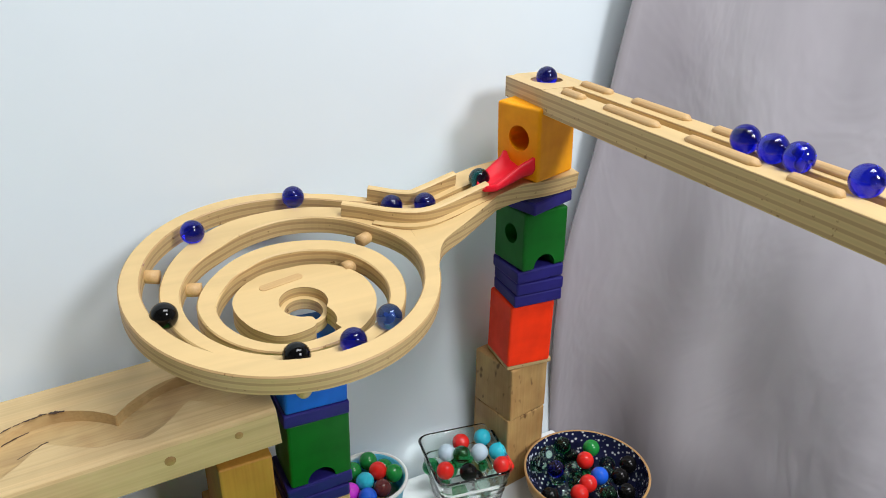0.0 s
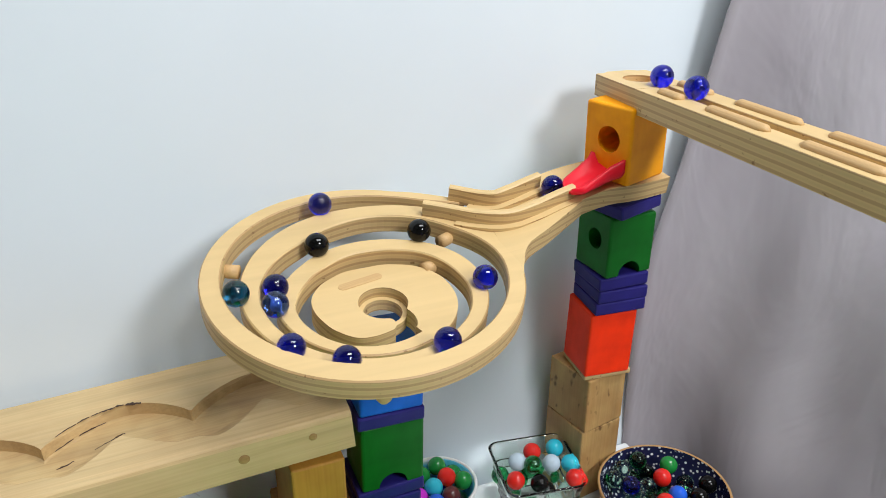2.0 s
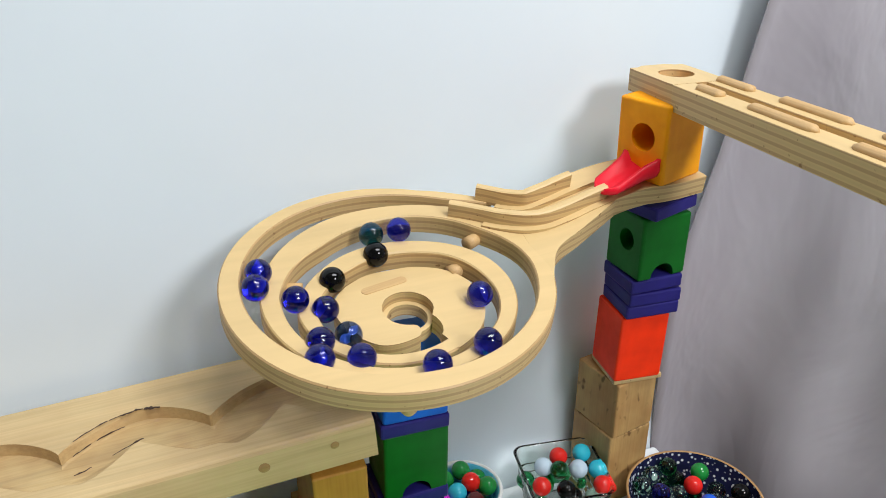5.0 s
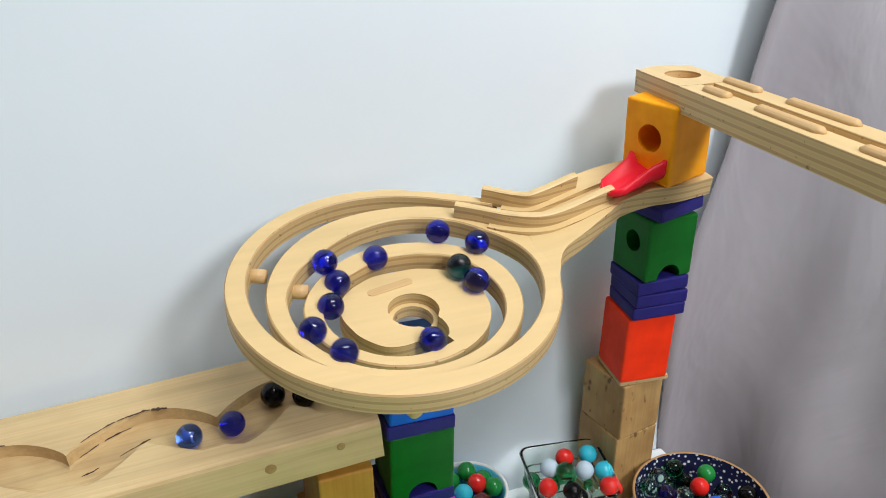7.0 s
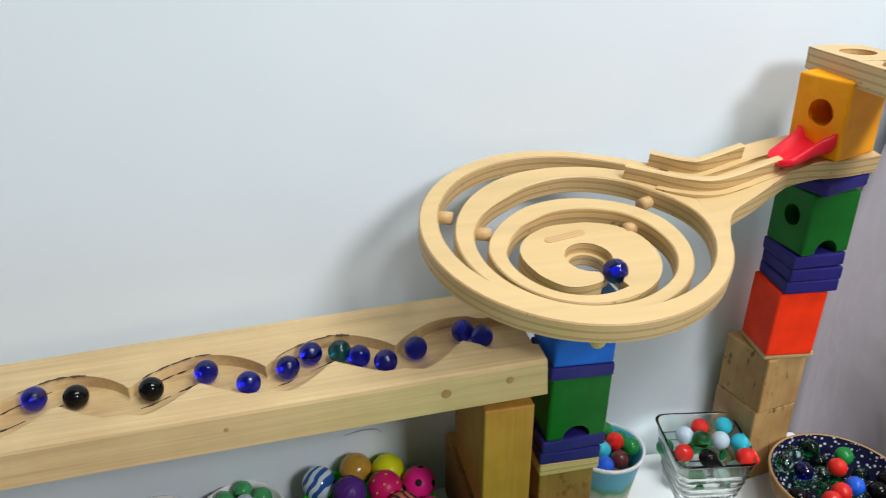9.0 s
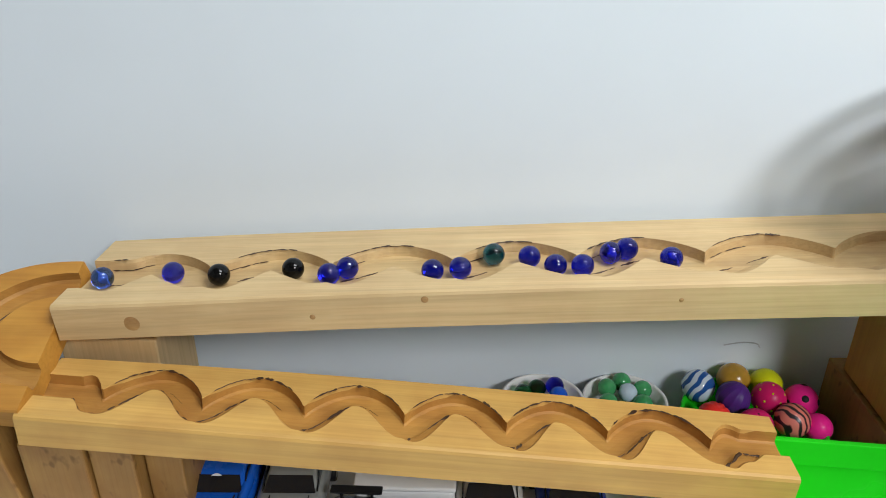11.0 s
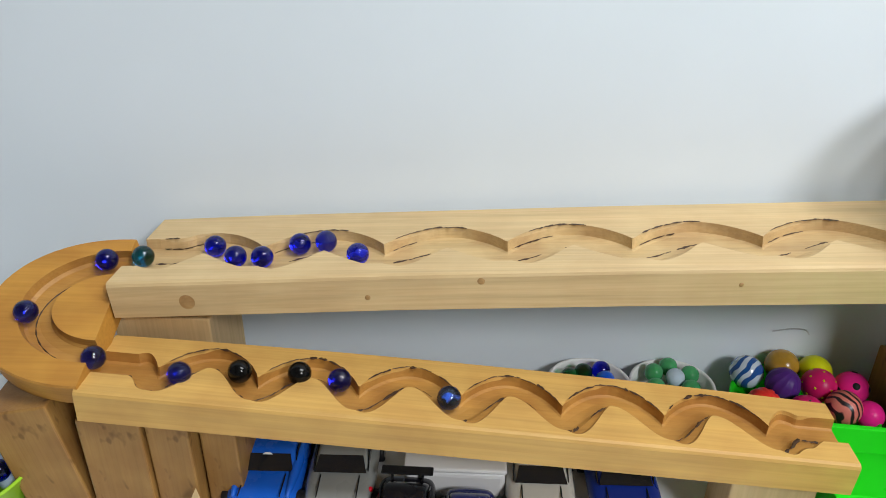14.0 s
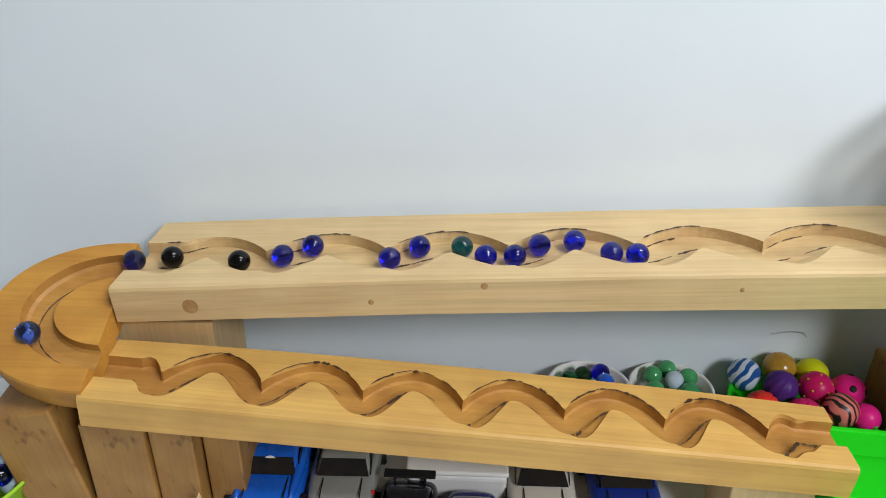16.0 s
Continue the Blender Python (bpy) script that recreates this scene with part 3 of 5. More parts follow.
def lo_edges(u):
    x = LO_X0 + u
    c = wave(x, -0.7850, 0.0695)
    f = -0.0015 + 0.0145 * math.cos(2 * math.pi * (x + 0.7850) / 0.0695)
    b = 0.0060 + 0.0285 * c ** 0.7
    for x_end, k in ((LO_X0, 1), (LO_X1, -1)):
        w = max(0.0, min(1.0, 1 - (abs(x - x_end) - 0.025) / 0.012))
        f, b = f * (1 - w) + w * (-0.0030), b * (1 - w) + w * 0.0205
    return f, b, 1.32


lb = solid("lower_beam", beam((LO_X1 - LO_X0) * 1.002, lo_faces, 0.0245, lo_edges, lo_scoop), [HONEY, GROOVE_SHADED], beam_pose(LO_X0, lo_y, lo_z, math.atan(-0.018), math.atan(-0.0621)), "honey-coloured pine beam with a deep wavy marble groove", "wooden beam", "wavy beams")


def burnt(parent, edges, side, depth, spans, seed, width=0.0006, keep=0.78):
    """Dark broken tool line along one wall of a groove."""
    rnd = random.Random(seed)
    for a, b in spans:
        u0 = a
        while u0 < b - 0.003:
            u1 = min(b, u0 + rnd.uniform(0.003, 0.013))
            secs = []
            n = max(5, int((u1 - u0) / 0.0012))
            shift = rnd.uniform(-0.0006, 0.0005)
            w = width * rnd.uniform(0.30, 1.20)
            for k in range(n):
                u = u0 + (u1 - u0) * k / (n - 1)
                f, bk, dep = edges(u)
                v = f + (bk - f) * side + shift + 0.0003 * rnd.uniform(-1, 1)
                wd = w * (0.25 + 0.75 * math.sin(math.pi * (k + 0.5) / n)) * rnd.uniform(0.45, 1.3)
                z = -depth * dep
                secs.append([(u, v - wd, z), (u, v, z + 0.0002), (u, v + wd, z), (u, v, z - 0.0004)])
            if rnd.random() < keep:
                part("tool_line", strips(secs), SCORCH, parent)
            u0 = u1 + rnd.uniform(-0.0005, 0.0016)


sp = [-0.3975 + 0.0905 * k - UP_X0 for k in range(-5, 2)]
burnt(ub, up_edges, 1.0, -0.0002, [(c + 0.006, c + 0.058) for c in sp[:-1]], 3, 0.0015, 0.85)
burnt(ub, up_edges, 0.965, 0.0056, [(c + 0.004, c + 0.034) for c in sp[:-1]], 13, 0.0014, 0.9)
burnt(ub, up_edges, 0.42, 0.0062, [(c + 0.006, c + 0.046) for c in sp[:-1]], 5, 0.0014)
lp = [-0.8182 + 0.0693 * k - LO_X0 for k in range(7)]
burnt(lb, lo_edges, 1.0, -0.0002, [(c + 0.004, c + 0.066) for c in lp[:-1]], 7, 0.0014, 0.9)
burnt(lb, lo_edges, 0.004, 0.0014, [(c - 0.034, c + 0.034) for c in lp], 8, 0.0018, 0.95)
burnt(lb, lo_edges, 0.45, 0.0063, [(c + 0.034, c + 0.052) for c in lp[:-1]], 18, 0.0004)
for u, v, z, r in ((0.055, 0, -0.0165, 0.0058), (0.183, 0, -0.0170, 0.0020), (0.262, 0, -0.0060, 0.0026), (0.435, 0, -0.012, 0.0016), (0.578, 0, -0.0135, 0.0036), (0.622, 0, -0.0110, 0.0028)):
    part("knot", lathe([(0, 0.0004), (r * 0.5, 0.0004), (r, 0.0)], 20), KNOT, ub, "", pose(u, up_faces(u)[0] - 0.0001, z, 90, 0, 1))

# ---- the curved block that turns the marbles ----
U_MAT = Matrix.Translation((-0.8620, -0.0545, 0.1442)) @ pose(0, 0, 0, math.degrees(math.atan(0.40)), 0, 0)
UA, UB = 0.0890, 0.0645


def turn_block():
    """Half-round board; the groove runs between an outer and an inner half oval."""
    bm = bmesh.new()
    rows = []
    n = 72
    for i in range(n + 1):
        a = radians(90 + 180 * i / n)
        c, s = math.cos(a), math.sin(a)

        def oval(ra, rb, mid, e=1.0):
            return Vector((ra * -abs(c) ** e, mid + rb * math.copysign(abs(s) ** e, s)))
        isle, rim_, edge = oval(0.0400, 0.0290, 0.0070), oval(0.0640, 0.0490, 0.0090), oval(UA, UB, 0.0055, 0.93)
        row = [(isle * 0.5, 0.0), (isle, 0.0), (isle.lerp(rim_, 0.05), 0.0064), (isle.lerp(rim_, 0.16), 0.0080), (isle.lerp(rim_, 0.5), 0.0088), (isle.lerp(rim_, 0.84), 0.0080), (isle.lerp(rim_, 0.95), 0.0064), (rim_, 0.0), (rim_.lerp(edge, 0.5), 0.0), (rim_.lerp(edge, 0.95), 0.0), (edge, 0.0015), (edge, 0.0215)]
        rows.append([bm.verts.new((p.x, p.y, -d)) for p, d in row])
    mid = bm.verts.new((0, 0.0070, 0))
    for a, b in zip(rows, rows[1:]):
        bm.faces.new((mid, a[0], b[0]))
        for j in range(len(a) - 1):
            fc = bm.faces.new((a[j], a[j + 1], b[j + 1], b[j]))
            # recessed faces get the wood with groove shade in its colour
            fc.material_index = 1 if 1 <= j <= 6 else 0
    bm.faces.new([r[-1] for r in rows])
    bm.faces.new([mid] + rows[0] + rows[-1][::-1])
    return bm


tblock = solid("turning_block", turn_block(), [AMBERPINE, GROOVE_SHADED], U_MAT, "half-round honey pine block with a carved U-turn groove", "marble track")


secs = []
for k in range(46):
    a = radians(112 + 150 * k / 45)
    q = 0.00045 * (0.5 + 0.5 * math.sin(k * 1.7)) + 0.0002
    c, s = math.cos(a), math.sin(a)
    x, y = 0.0520 * c, 0.0020 + 0.0400 * s
    secs.append([(x - q * c, y - q * s, -0.0082), (x, y, -0.0078), (x + q * c, y + q * s, -0.0082), (x, y, -0.0090)])
part("tool_line", strips(secs), SCORCH, tblock)


# ---- wooden props ----
def block(name, fx, fy, z0, wx, wy, h, yaw, mat, label, bev=0.0015, group="", tilt=0.0, category="wooden block"):
    """A block whose front left lower corner stands at fx, fy, z0."""
    m = pose(fx, fy, z0, 0, tilt, yaw)
    if mat in (DARKPINE, PINE, HONEY, TANPINE, AMBERPINE):
        return solid(name, box(0, h, 0, wy, -wx, 0, bev), mat, m @ Matrix(((0, 0, -1, 0), (0, 1, 0, 0), (1, 0, 0, 0), (0, 0, 0, 1))), label, category, group)
    return solid(name, box(0, wx, 0, wy, 0, h, bev), mat, m, label, category, group)


block("wooden_post", -0.2560, -0.0505, 0.0665, 0.0365, 0.085, 0.0985, 0, AMBERPINE, "upright pine board propping the pale beam", group="wooden props")
block("wooden_post", -0.2600, -0.0575, 0.0, 0.0470, 0.110, 0.0660, 0, DARKPINE, "squat brown pine block under the upright board", group="wooden props")
block("wooden_post", -0.8690, -0.0350, 0.0, 0.0720, 0.070, 0.1295, 0, PINE, "pale pine post under the low end of the beam", group="wooden props")
block("wooden_post", -0.8720, -0.1060, 0.0, 0.0440, 0.042, 0.0920, 0, DARKPINE, "knotty pine post under the wavy honey beam", group="wooden props")
block("wooden_post", -0.8270, -0.1020, 0.0, 0.0300, 0.042, 0.0880, 0, DARKPINE, "narrow pine post under the wavy honey beam", group="wooden props")
block("wooden_post", -0.7950, -0.0900, 0.0, 0.0260, 0.045, 0.0860, 0, DARKPINE, "shadowed pine post behind the row of toy cars", group="wooden props")
block("wooden_post", -0.9200, -0.1080, 0.0, 0.0460, 0.050, 0.0960, 4, DARKPINE, "slanted pine post under the turning block", group="wooden props", tilt=-9)
block("wooden_post", -0.4270, -0.1060, 0.0, 0.0580, 0.040, 0.0640, 0, PINE, "pine post under the outlet end of the honey beam", group="wooden props")
bm = prism([(0, 0), (0.020, 0), (0.012, 0.040)], 0, 0.012)
solid("wood_wedge", bm, PINE, pose(-0.806, -0.112, 0.0, 90, 0, 0), "small pine offcut wedge leaning by the post", "wooden wedge")

# ---- block towers ----
def holed_block(name, fx, fy, z0, wx, wy, h, yaw, mat, label, left_hole=None, front_arch=False, tilt=0.0, group="coloured blocks"):
    """Painted cube with bored holes cut through its faces."""
    ob = solid(name, box(0, wx, 0, wy, 0, h, 0.0022, 3), mat, pose(fx, fy, z0, 0, tilt, yaw), label, "toy block", group)
    cutters = []
    if left_hole:
        y, z, r = left_hole
        cutters.append((lathe([(0, -0.03), (r, -0.03), (r, 0.024), (0, 0.024)], 40), pose(0.0, y, z, 0, 90, 0)))
    if front_arch:
        cutters.append((lathe([(0, -0.02), (0.0105, -0.02), (0.0105, 0.024), (0, 0.024)], 40), pose(wx / 2, 0, 0.0015, 90, 0, 0)))
    for bmc, mm in cutters:
        me = done("cut", bmc, mat)
        cu = bpy.data.objects.new("cut", me)
        scene.collection.objects.link(cu)
        cu.matrix_world = ob.matrix_basis @ mm
        md = ob.modifiers.new("bore", "BOOLEAN")
        md.object, md.operation, md.solver = cu, "DIFFERENCE", "EXACT"
        bpy.context.view_layer.update()
        dg = bpy.context.evaluated_depsgraph_get()
        fresh = bpy.data.meshes.new_from_object(ob.evaluated_get(dg))
        ob.modifiers.clear()
        ob.data = fresh
        bpy.data.objects.remove(cu)
    return ob


def plate(name, fx, fy, z0, wx, wy, h, yaw, mat, label, tilt=0.0, roll=0.0, group="spacer plates"):
    return solid(name, box(0, wx, 0, wy, 0, h, 0.0016, 2), mat, pose(fx, fy, z0, roll, tilt, yaw), label, "toy block", group)


# tower by the cloth
block("base_block", 0.0060, 0.0040, 0.0, 0.0450, 0.050, 0.0770, 9, TANPINE, "worn pine block at the foot of the tower", group="tower base")
block("base_block", 0.0075, 0.0030, 0.0772, 0.0445, 0.050, 0.0545, 11, TANPINE, "scarred pine block stacked on another", group="tower base")
plate("plywood_plate", 0.0035, 0.0055, 0.1320, 0.0440, 0.0430, 0.0052, -6, BIRCH, "thin plywood plate under the vermilion block")
holed_block("toy_block", 0.0020, 0.0030, 0.1374, 0.0420, 0.0420, 0.0600, -5, REDOR, "vermilion painted wooden block", tilt=1.5)
for k in range(3):
    plate("spacer_plate", 0.0045 + 0.0008 * (k % 2), -0.0005 - 0.0012 * k, 0.1978 + 0.0116 * k, 0.0445, 0.0430, 0.0112, -6 + 2.0 * k, NAVY, "thin navy painted spacer plate", tilt=-1.0 + 1.5 * (k % 2))
holed_block("toy_block", 0.0075, -0.0055, 0.2330, 0.0430, 0.0430, 0.0510, 3, GREEN, "green painted wooden block with bored holes", left_hole=(0.019, 0.0285, 0.0085), front_arch=True)
plate("spacer_plate", 0.0110, -0.0130, 0.2845, 0.0445, 0.0430, 0.0102, 14, NAVY, "navy spacer plate under the plywood arm", tilt=-4.0)
ob_or = holed_block("toy_block", 0.0108, -0.0145, 0.3125, 0.0438, 0.0425, 0.0578, 17.6, ORANGE, "orange painted wooden block with a bored outlet", left_hole=(0.0200, 0.0320, 0.0100), tilt=-1.5)

# red tongue that leads out of the orange block
def tongue():
    secs = []
    n = 15
    for k in range(n):
        s = k / (n - 1)
        x = -0.043 * s
        wid = 0.0135 * (1 - 0.20 * s) * min(1.0, 0.45 + 5.0 * (1 - s)) + 0.0030 * math.exp(-((s - 0.10) / 0.10) ** 2)
        lift = 0.0105 * (1 - s) ** 1.15
        wall = 0.0075 * (1 - s) + 0.0035
        q = [(-1.0, 1.0), (-0.80, 0.98), (-0.55, 0.30), (0, 0.0), (0.55, 0.30), (0.80, 0.98), (1.0, 1.0), (1.02, 0.1), (0.9, -0.25), (0, -0.30), (-0.9, -0.25), (-1.02, 0.1)]
        secs.append([(x, a * wid, lift + b * wall) for a, b in q])
    return strips(secs)


solid("red_tongue", tongue(), HOTRED, Matrix.Translation((0.0080, 0.0045, 0.3125)) @ pose(0, 0, 0, 0, 0, 14), "glossy red plastic tongue below the orange block's outlet", "marble chute", smooth=True)

# tower under the spiral
holed_block("toy_block", -0.2075, -0.0490, 0.1920, 0.0450, 0.0430, 0.0520, 0, BLUE, "blue painted wooden block under the spiral", tilt=2.0)
plate("spacer_plate", -0.2095, -0.0495, 0.1815, 0.0478, 0.0440, 0.0106, 0, NAVY, "thin navy painted spacer plate", tilt=2.0)
holed_block("toy_block", -0.2080, -0.0480, 0.1272, 0.0455, 0.0430, 0.0540, 0, GREEN, "green painted wooden block with an arch", front_arch=True, tilt=1.0)
plate("spacer_plate", -0.2110, -0.0490, 0.1165, 0.0490, 0.0440, 0.0106, 0, NAVY, "navy spacer plate lying askew", tilt=-2.5)
plate("spacer_plate", -0.2125, -0.0490, 0.1075, 0.0475, 0.0440, 0.0106, 0, NAVY, "navy spacer plate on a plywood offcut", tilt=1.5)
plate("plywood_plate", -0.2120, -0.0490, 0.0965, 0.0470, 0.0440, 0.0110, 0, BIRCH, "stacked plywood offcut under the plates")
block("base_block", -0.2110, -0.0470, 0.0, 0.0430, 0.042, 0.0963, 0, DARKPINE, "brown pine block at the foot of the tower", group="tower base")

# ---- bowls, cups and their contents ----
BALL_MESH = {}


def small_ball(mat, r=0.0080):
    key = (mat.name, round(r, 4))
    if key not in BALL_MESH:
        BALL_MESH[key] = done("glass_marble", ball(r, 28, 18), mat, True)
    return BALL_MESH[key]


def rest(x, y, z, mat, label, group, r=0.0080, name="glass_marble"):
    ob = new(name, small_ball(mat, r))
    rn = random.Random(int((x + 3) * 9e5 + y * 7e4))
    ob.matrix_basis = pose(x, y, z, rn.uniform(0, 360), rn.uniform(0, 360), 0)
    return tagged(ob, label, "marble", group)


def pack(cx, cy, z, radius, count, seed, gap=0.0152, tries=4000, square=0.0):
    """Middles of balls that lie side by side in a round or square bowl."""
    rn, out = random.Random(seed), []
    for _ in range(tries):
        if square:
            x, y = rn.uniform(-square, square), rn.uniform(-square, square)
        else:
            a, q = rn.uniform(0, 2 * math.pi), radius * math.sqrt(rn.random())
            x, y = q * math.cos(a), q * math.sin(a)
        if all((x - p[0]) ** 2 + (y - p[1]) ** 2 > gap ** 2 for p in out):
            out.append((x, y))
            if len(out) == count:
                break
    return [(cx + x, cy + y, z + rn.uniform(-0.0015, 0.0025)) for x, y in out]


def fill(cx, cy, z, radius, count, seed, mats, group, label, fixed=(), r=0.0080, square=0.0, yaw=0.0, layers=2):
    spots = [(fx, fy, fz) for fx, fy, fz, _, _ in fixed]
    for fx, fy, fz, mm, lb_ in fixed:
        rest(fx, fy, fz, mm, lb_, group, r)
    rn = random.Random(seed)
    for lay in range(layers):
        zz = z - lay * r * 1.45
        for x, y, q in pack(cx, cy, zz, radius * (1 - 0.08 * lay), count, seed + lay, r * 1.93, square=square):
            if all((x - a) ** 2 + (y - b) ** 2 + (q - c) ** 2 > (1.9 * r) ** 2 for a, b, c in spots):
                spots.append((x, y, q))
                mm, words = mats[rn.randrange(len(mats))]
                rest(x, y, q, mm, words, group, r)


RED_L, GRN_L, MINT_L = "opaque red glass marble", "opaque green glass marble", "mint green glass marble"
SKY_L, MILK_L, DGR_L = "turquoise opaque glass marble", "milky pale blue glass marble", "clear bottle-green glass marble"
BLU_L, BLK_L, CLR_L = "deep blue glass marble", "black glossy glass marble", "clear pale green glass marble"

# round bowl with a patterned rim
BOWLPAT, nt, bs = nodes_of("dark_patterned_glaze")
co = nt.nodes.new("ShaderNodeTexCoord")
vo = add(nt, "ShaderNodeTexVoronoi", Scale=230.0)
link(nt, co.outputs["Object"], vo.inputs["Vector"])
cr = ramp(nt, vo.outputs["Distance"], [(0.22, (0.62, 0.64, 0.68)), (0.34, (0.012, 0.014, 0.05))])
link(nt, cr.outputs[0], bs.inputs["Base Color"])
bs.inputs["Roughness"].default_value = 0.2
TAN = paint("tan_glaze", (0.42, 0.24, 0.10), 0.35)
bowl = thing("round_bowl", pose(0.0600, -0.0470, 0.0), "round bowl with a dark patterned rim, full of glass marbles", "bowl")
R0 = 0.0570
part("shell", lathe([(0, 0.001), (0.036, 0.0), (0.046, 0.008), (0.053, 0.024), (R0, 0.0405), (R0 - 0.0012, 0.0412), (R0 - 0.0022, 0.0405)], 64), TAN, bowl, "tan glazed outside", None, True)
part("patterned_inside", lathe([(R0 - 0.0022, 0.0404), (0.0505, 0.024), (0.043, 0.009), (0.034, 0.0035), (0, 0.0035)], 64), BOWLPAT, bowl, "dark glaze with pale speckles", None, True)
fill(0.060, -0.047, 0.0330, 0.0455, 30, 11, [(M_AQUA, CLR_L), (M_GREEN, DGR_L), (M_AQUA, CLR_L), (M_GREEN, DGR_L), (M_TEAL, "clear teal glass marble"), (M_NAVY, BLU_L), (M_GREEN, DGR_L), (M_BLACK, BLK_L)], "marbles in the round bowl", "",
     [(0.0846, -0.0215, 0.0372, M_GRN, GRN_L), (0.0690, -0.0330, 0.0372, M_RED, RED_L), (0.0385, -0.0300, 0.0365, M_NAVY, BLU_L), (0.0385, -0.0660, 0.0368, M_RED, RED_L), (0.0680, -0.0560, 0.0372, M_OPBLUE, "opaque blue glass marble"), (0.0540, -0.0580, 0.0355, M_RED, RED_L)])

# square ribbed glass dish
def square_ring(h, half, rad, n=6):
    out = []
    for cxs, cys, a0 in ((1, 1, 0), (-1, 1, 90), (-1, -1, 180), (1, -1, 270)):
        for k in range(n + 1):
            a = radians(a0 + 90 * k / n)
            out.append((cxs * (half - rad) + rad * math.cos(a), cys * (half - rad) + rad * math.sin(a), h))
    return out


def glass_dish():
    secs = [square_ring(0.0, 0.0001, 0.00005)]
    for z, hf in ((0.0, 0.0235), (0.0015, 0.0250)):
        secs.append(square_ring(z, hf, 0.008))
    for k in range(1, 31):
        z = 0.002 + 0.052 * k / 31
        secs.append(square_ring(z, 0.0255 + 0.0095 * k / 31 + (0.0007 * math.sin(k * 1.35) if k < 24 else 0), 0.0095))
    secs += [square_ring(0.0545, 0.0362, 0.010), square_ring(0.0555, 0.0352, 0.0098), square_ring(0.0545, 0.0338, 0.009)]
    for k in range(7, -1, -1):
        z = 0.0045 + 0.048 * k / 7
        secs.append(square_ring(z, 0.0225 + 0.0105 * k / 7, 0.0085))
    secs.append(square_ring(0.0045, 0.0001, 0.00005))
    return strips(secs)


dish = solid("glass_dish", glass_dish(), CLEAR, pose(-0.0360, 0.0080, 0.0, 0, 0, -9), "square ribbed clear glass dish full of marbles", "glass bowl", smooth=True)
dish.visible_shadow = False
fill(-0.036, 0.008, 0.0400, 0.03, 9, 21, [(M_GREEN, DGR_L), (M_AQUA, CLR_L), (M_BLACK, BLK_L), (M_GREEN, DGR_L)], "marbles in the glass dish", "",
     [(-0.0095, 0.0230, 0.0520, M_SKY, SKY_L), (-0.0290, 0.0290, 0.0490, M_RED, RED_L), (-0.0470, 0.0230, 0.0480, M_MILK, MILK_L), (-0.0210, 0.0080, 0.0500, M_MILK, MILK_L), (-0.0370, 0.0125, 0.0500, M_GREEN, DGR_L), (-0.0045, 0.0035, 0.0480, M_SKY, SKY_L), (-0.0100, -0.0140, 0.0475, M_RED, RED_L), (-0.0580, 0.0040, 0.0460, M_RED, RED_L), (-0.0400, -0.0060, 0.0450, M_BLACK, BLK_L)], square=0.024, layers=3)


# cups
def cup_body(r_top, r_low, h, wall=0.0011):
    return lathe([(0, 0.0015), (r_low, 0.0), (r_low + 0.0008, 0.001), (r_top - 0.0004, h - 0.003), (r_top + 0.0012, h - 0.0015), (r_top + 0.0012, h), (r_top - 0.0006, h + 0.0005), (r_top - wall - 0.0006, h - 0.001), (r_low - wall, 0.003), (0, 0.003)], 56)


PRINT, nt, bs = nodes_of("printed_paper_cup")
co = nt.nodes.new("ShaderNodeTexCoord")
sp3 = nt.nodes.new("ShaderNodeSeparateXYZ")
link(nt, co.outputs["Object"], sp3.inputs[0])
nz = add(nt, "ShaderNodeTexNoise", Scale=55.0, Detail=2.0)
link(nt, co.outputs["Object"], nz.inputs["Vector"])
mm1 = nt.nodes.new("ShaderNodeMath"); mm1.operation = "MULTIPLY_ADD"
link(nt, nz.outputs["Fac"], mm1.inputs[0]); mm1.inputs[1].default_value = 0.020; link(nt, sp3.outputs[2], mm1.inputs[2])
mm2 = nt.nodes.new("ShaderNodeMath"); mm2.operation = "DIVIDE"
link(nt, mm1.outputs[0], mm2.inputs[0]); mm2.inputs[1].default_value = 0.075
pr = ramp(nt, mm2.outputs[0], [(0.18, (0.70, 0.35, 0.08)), (0.33, (0.62, 0.60, 0.52)), (0.46, (0.03, 0.28, 0.10)), (0.55, (0.05, 0.42, 0.62)), (0.80, (0.10, 0.48, 0.70)), (0.88, (0.78, 0.78, 0.77))])
link(nt, pr.outputs[0], bs.inputs["Base Color"])
bs.inputs["Roughness"].default_value = 0.4
cup = thing("paper_cup", pose(-0.1240, 0.0200, 0.0), "paper cup with a blue beach print, full of marbles", "cup")
part("cup_body", cup_body(0.0315, 0.0225, 0.0520), PRINT, cup, "", None, True)
part("rim", lathe([(0.0318, 0.0495), (0.0332, 0.0505), (0.0336, 0.0525), (0.0325, 0.0537), (0.0308, 0.0530), (0.0306, 0.0495)], 56), WHITEPL, cup, "white rolled paper rim", None, True)
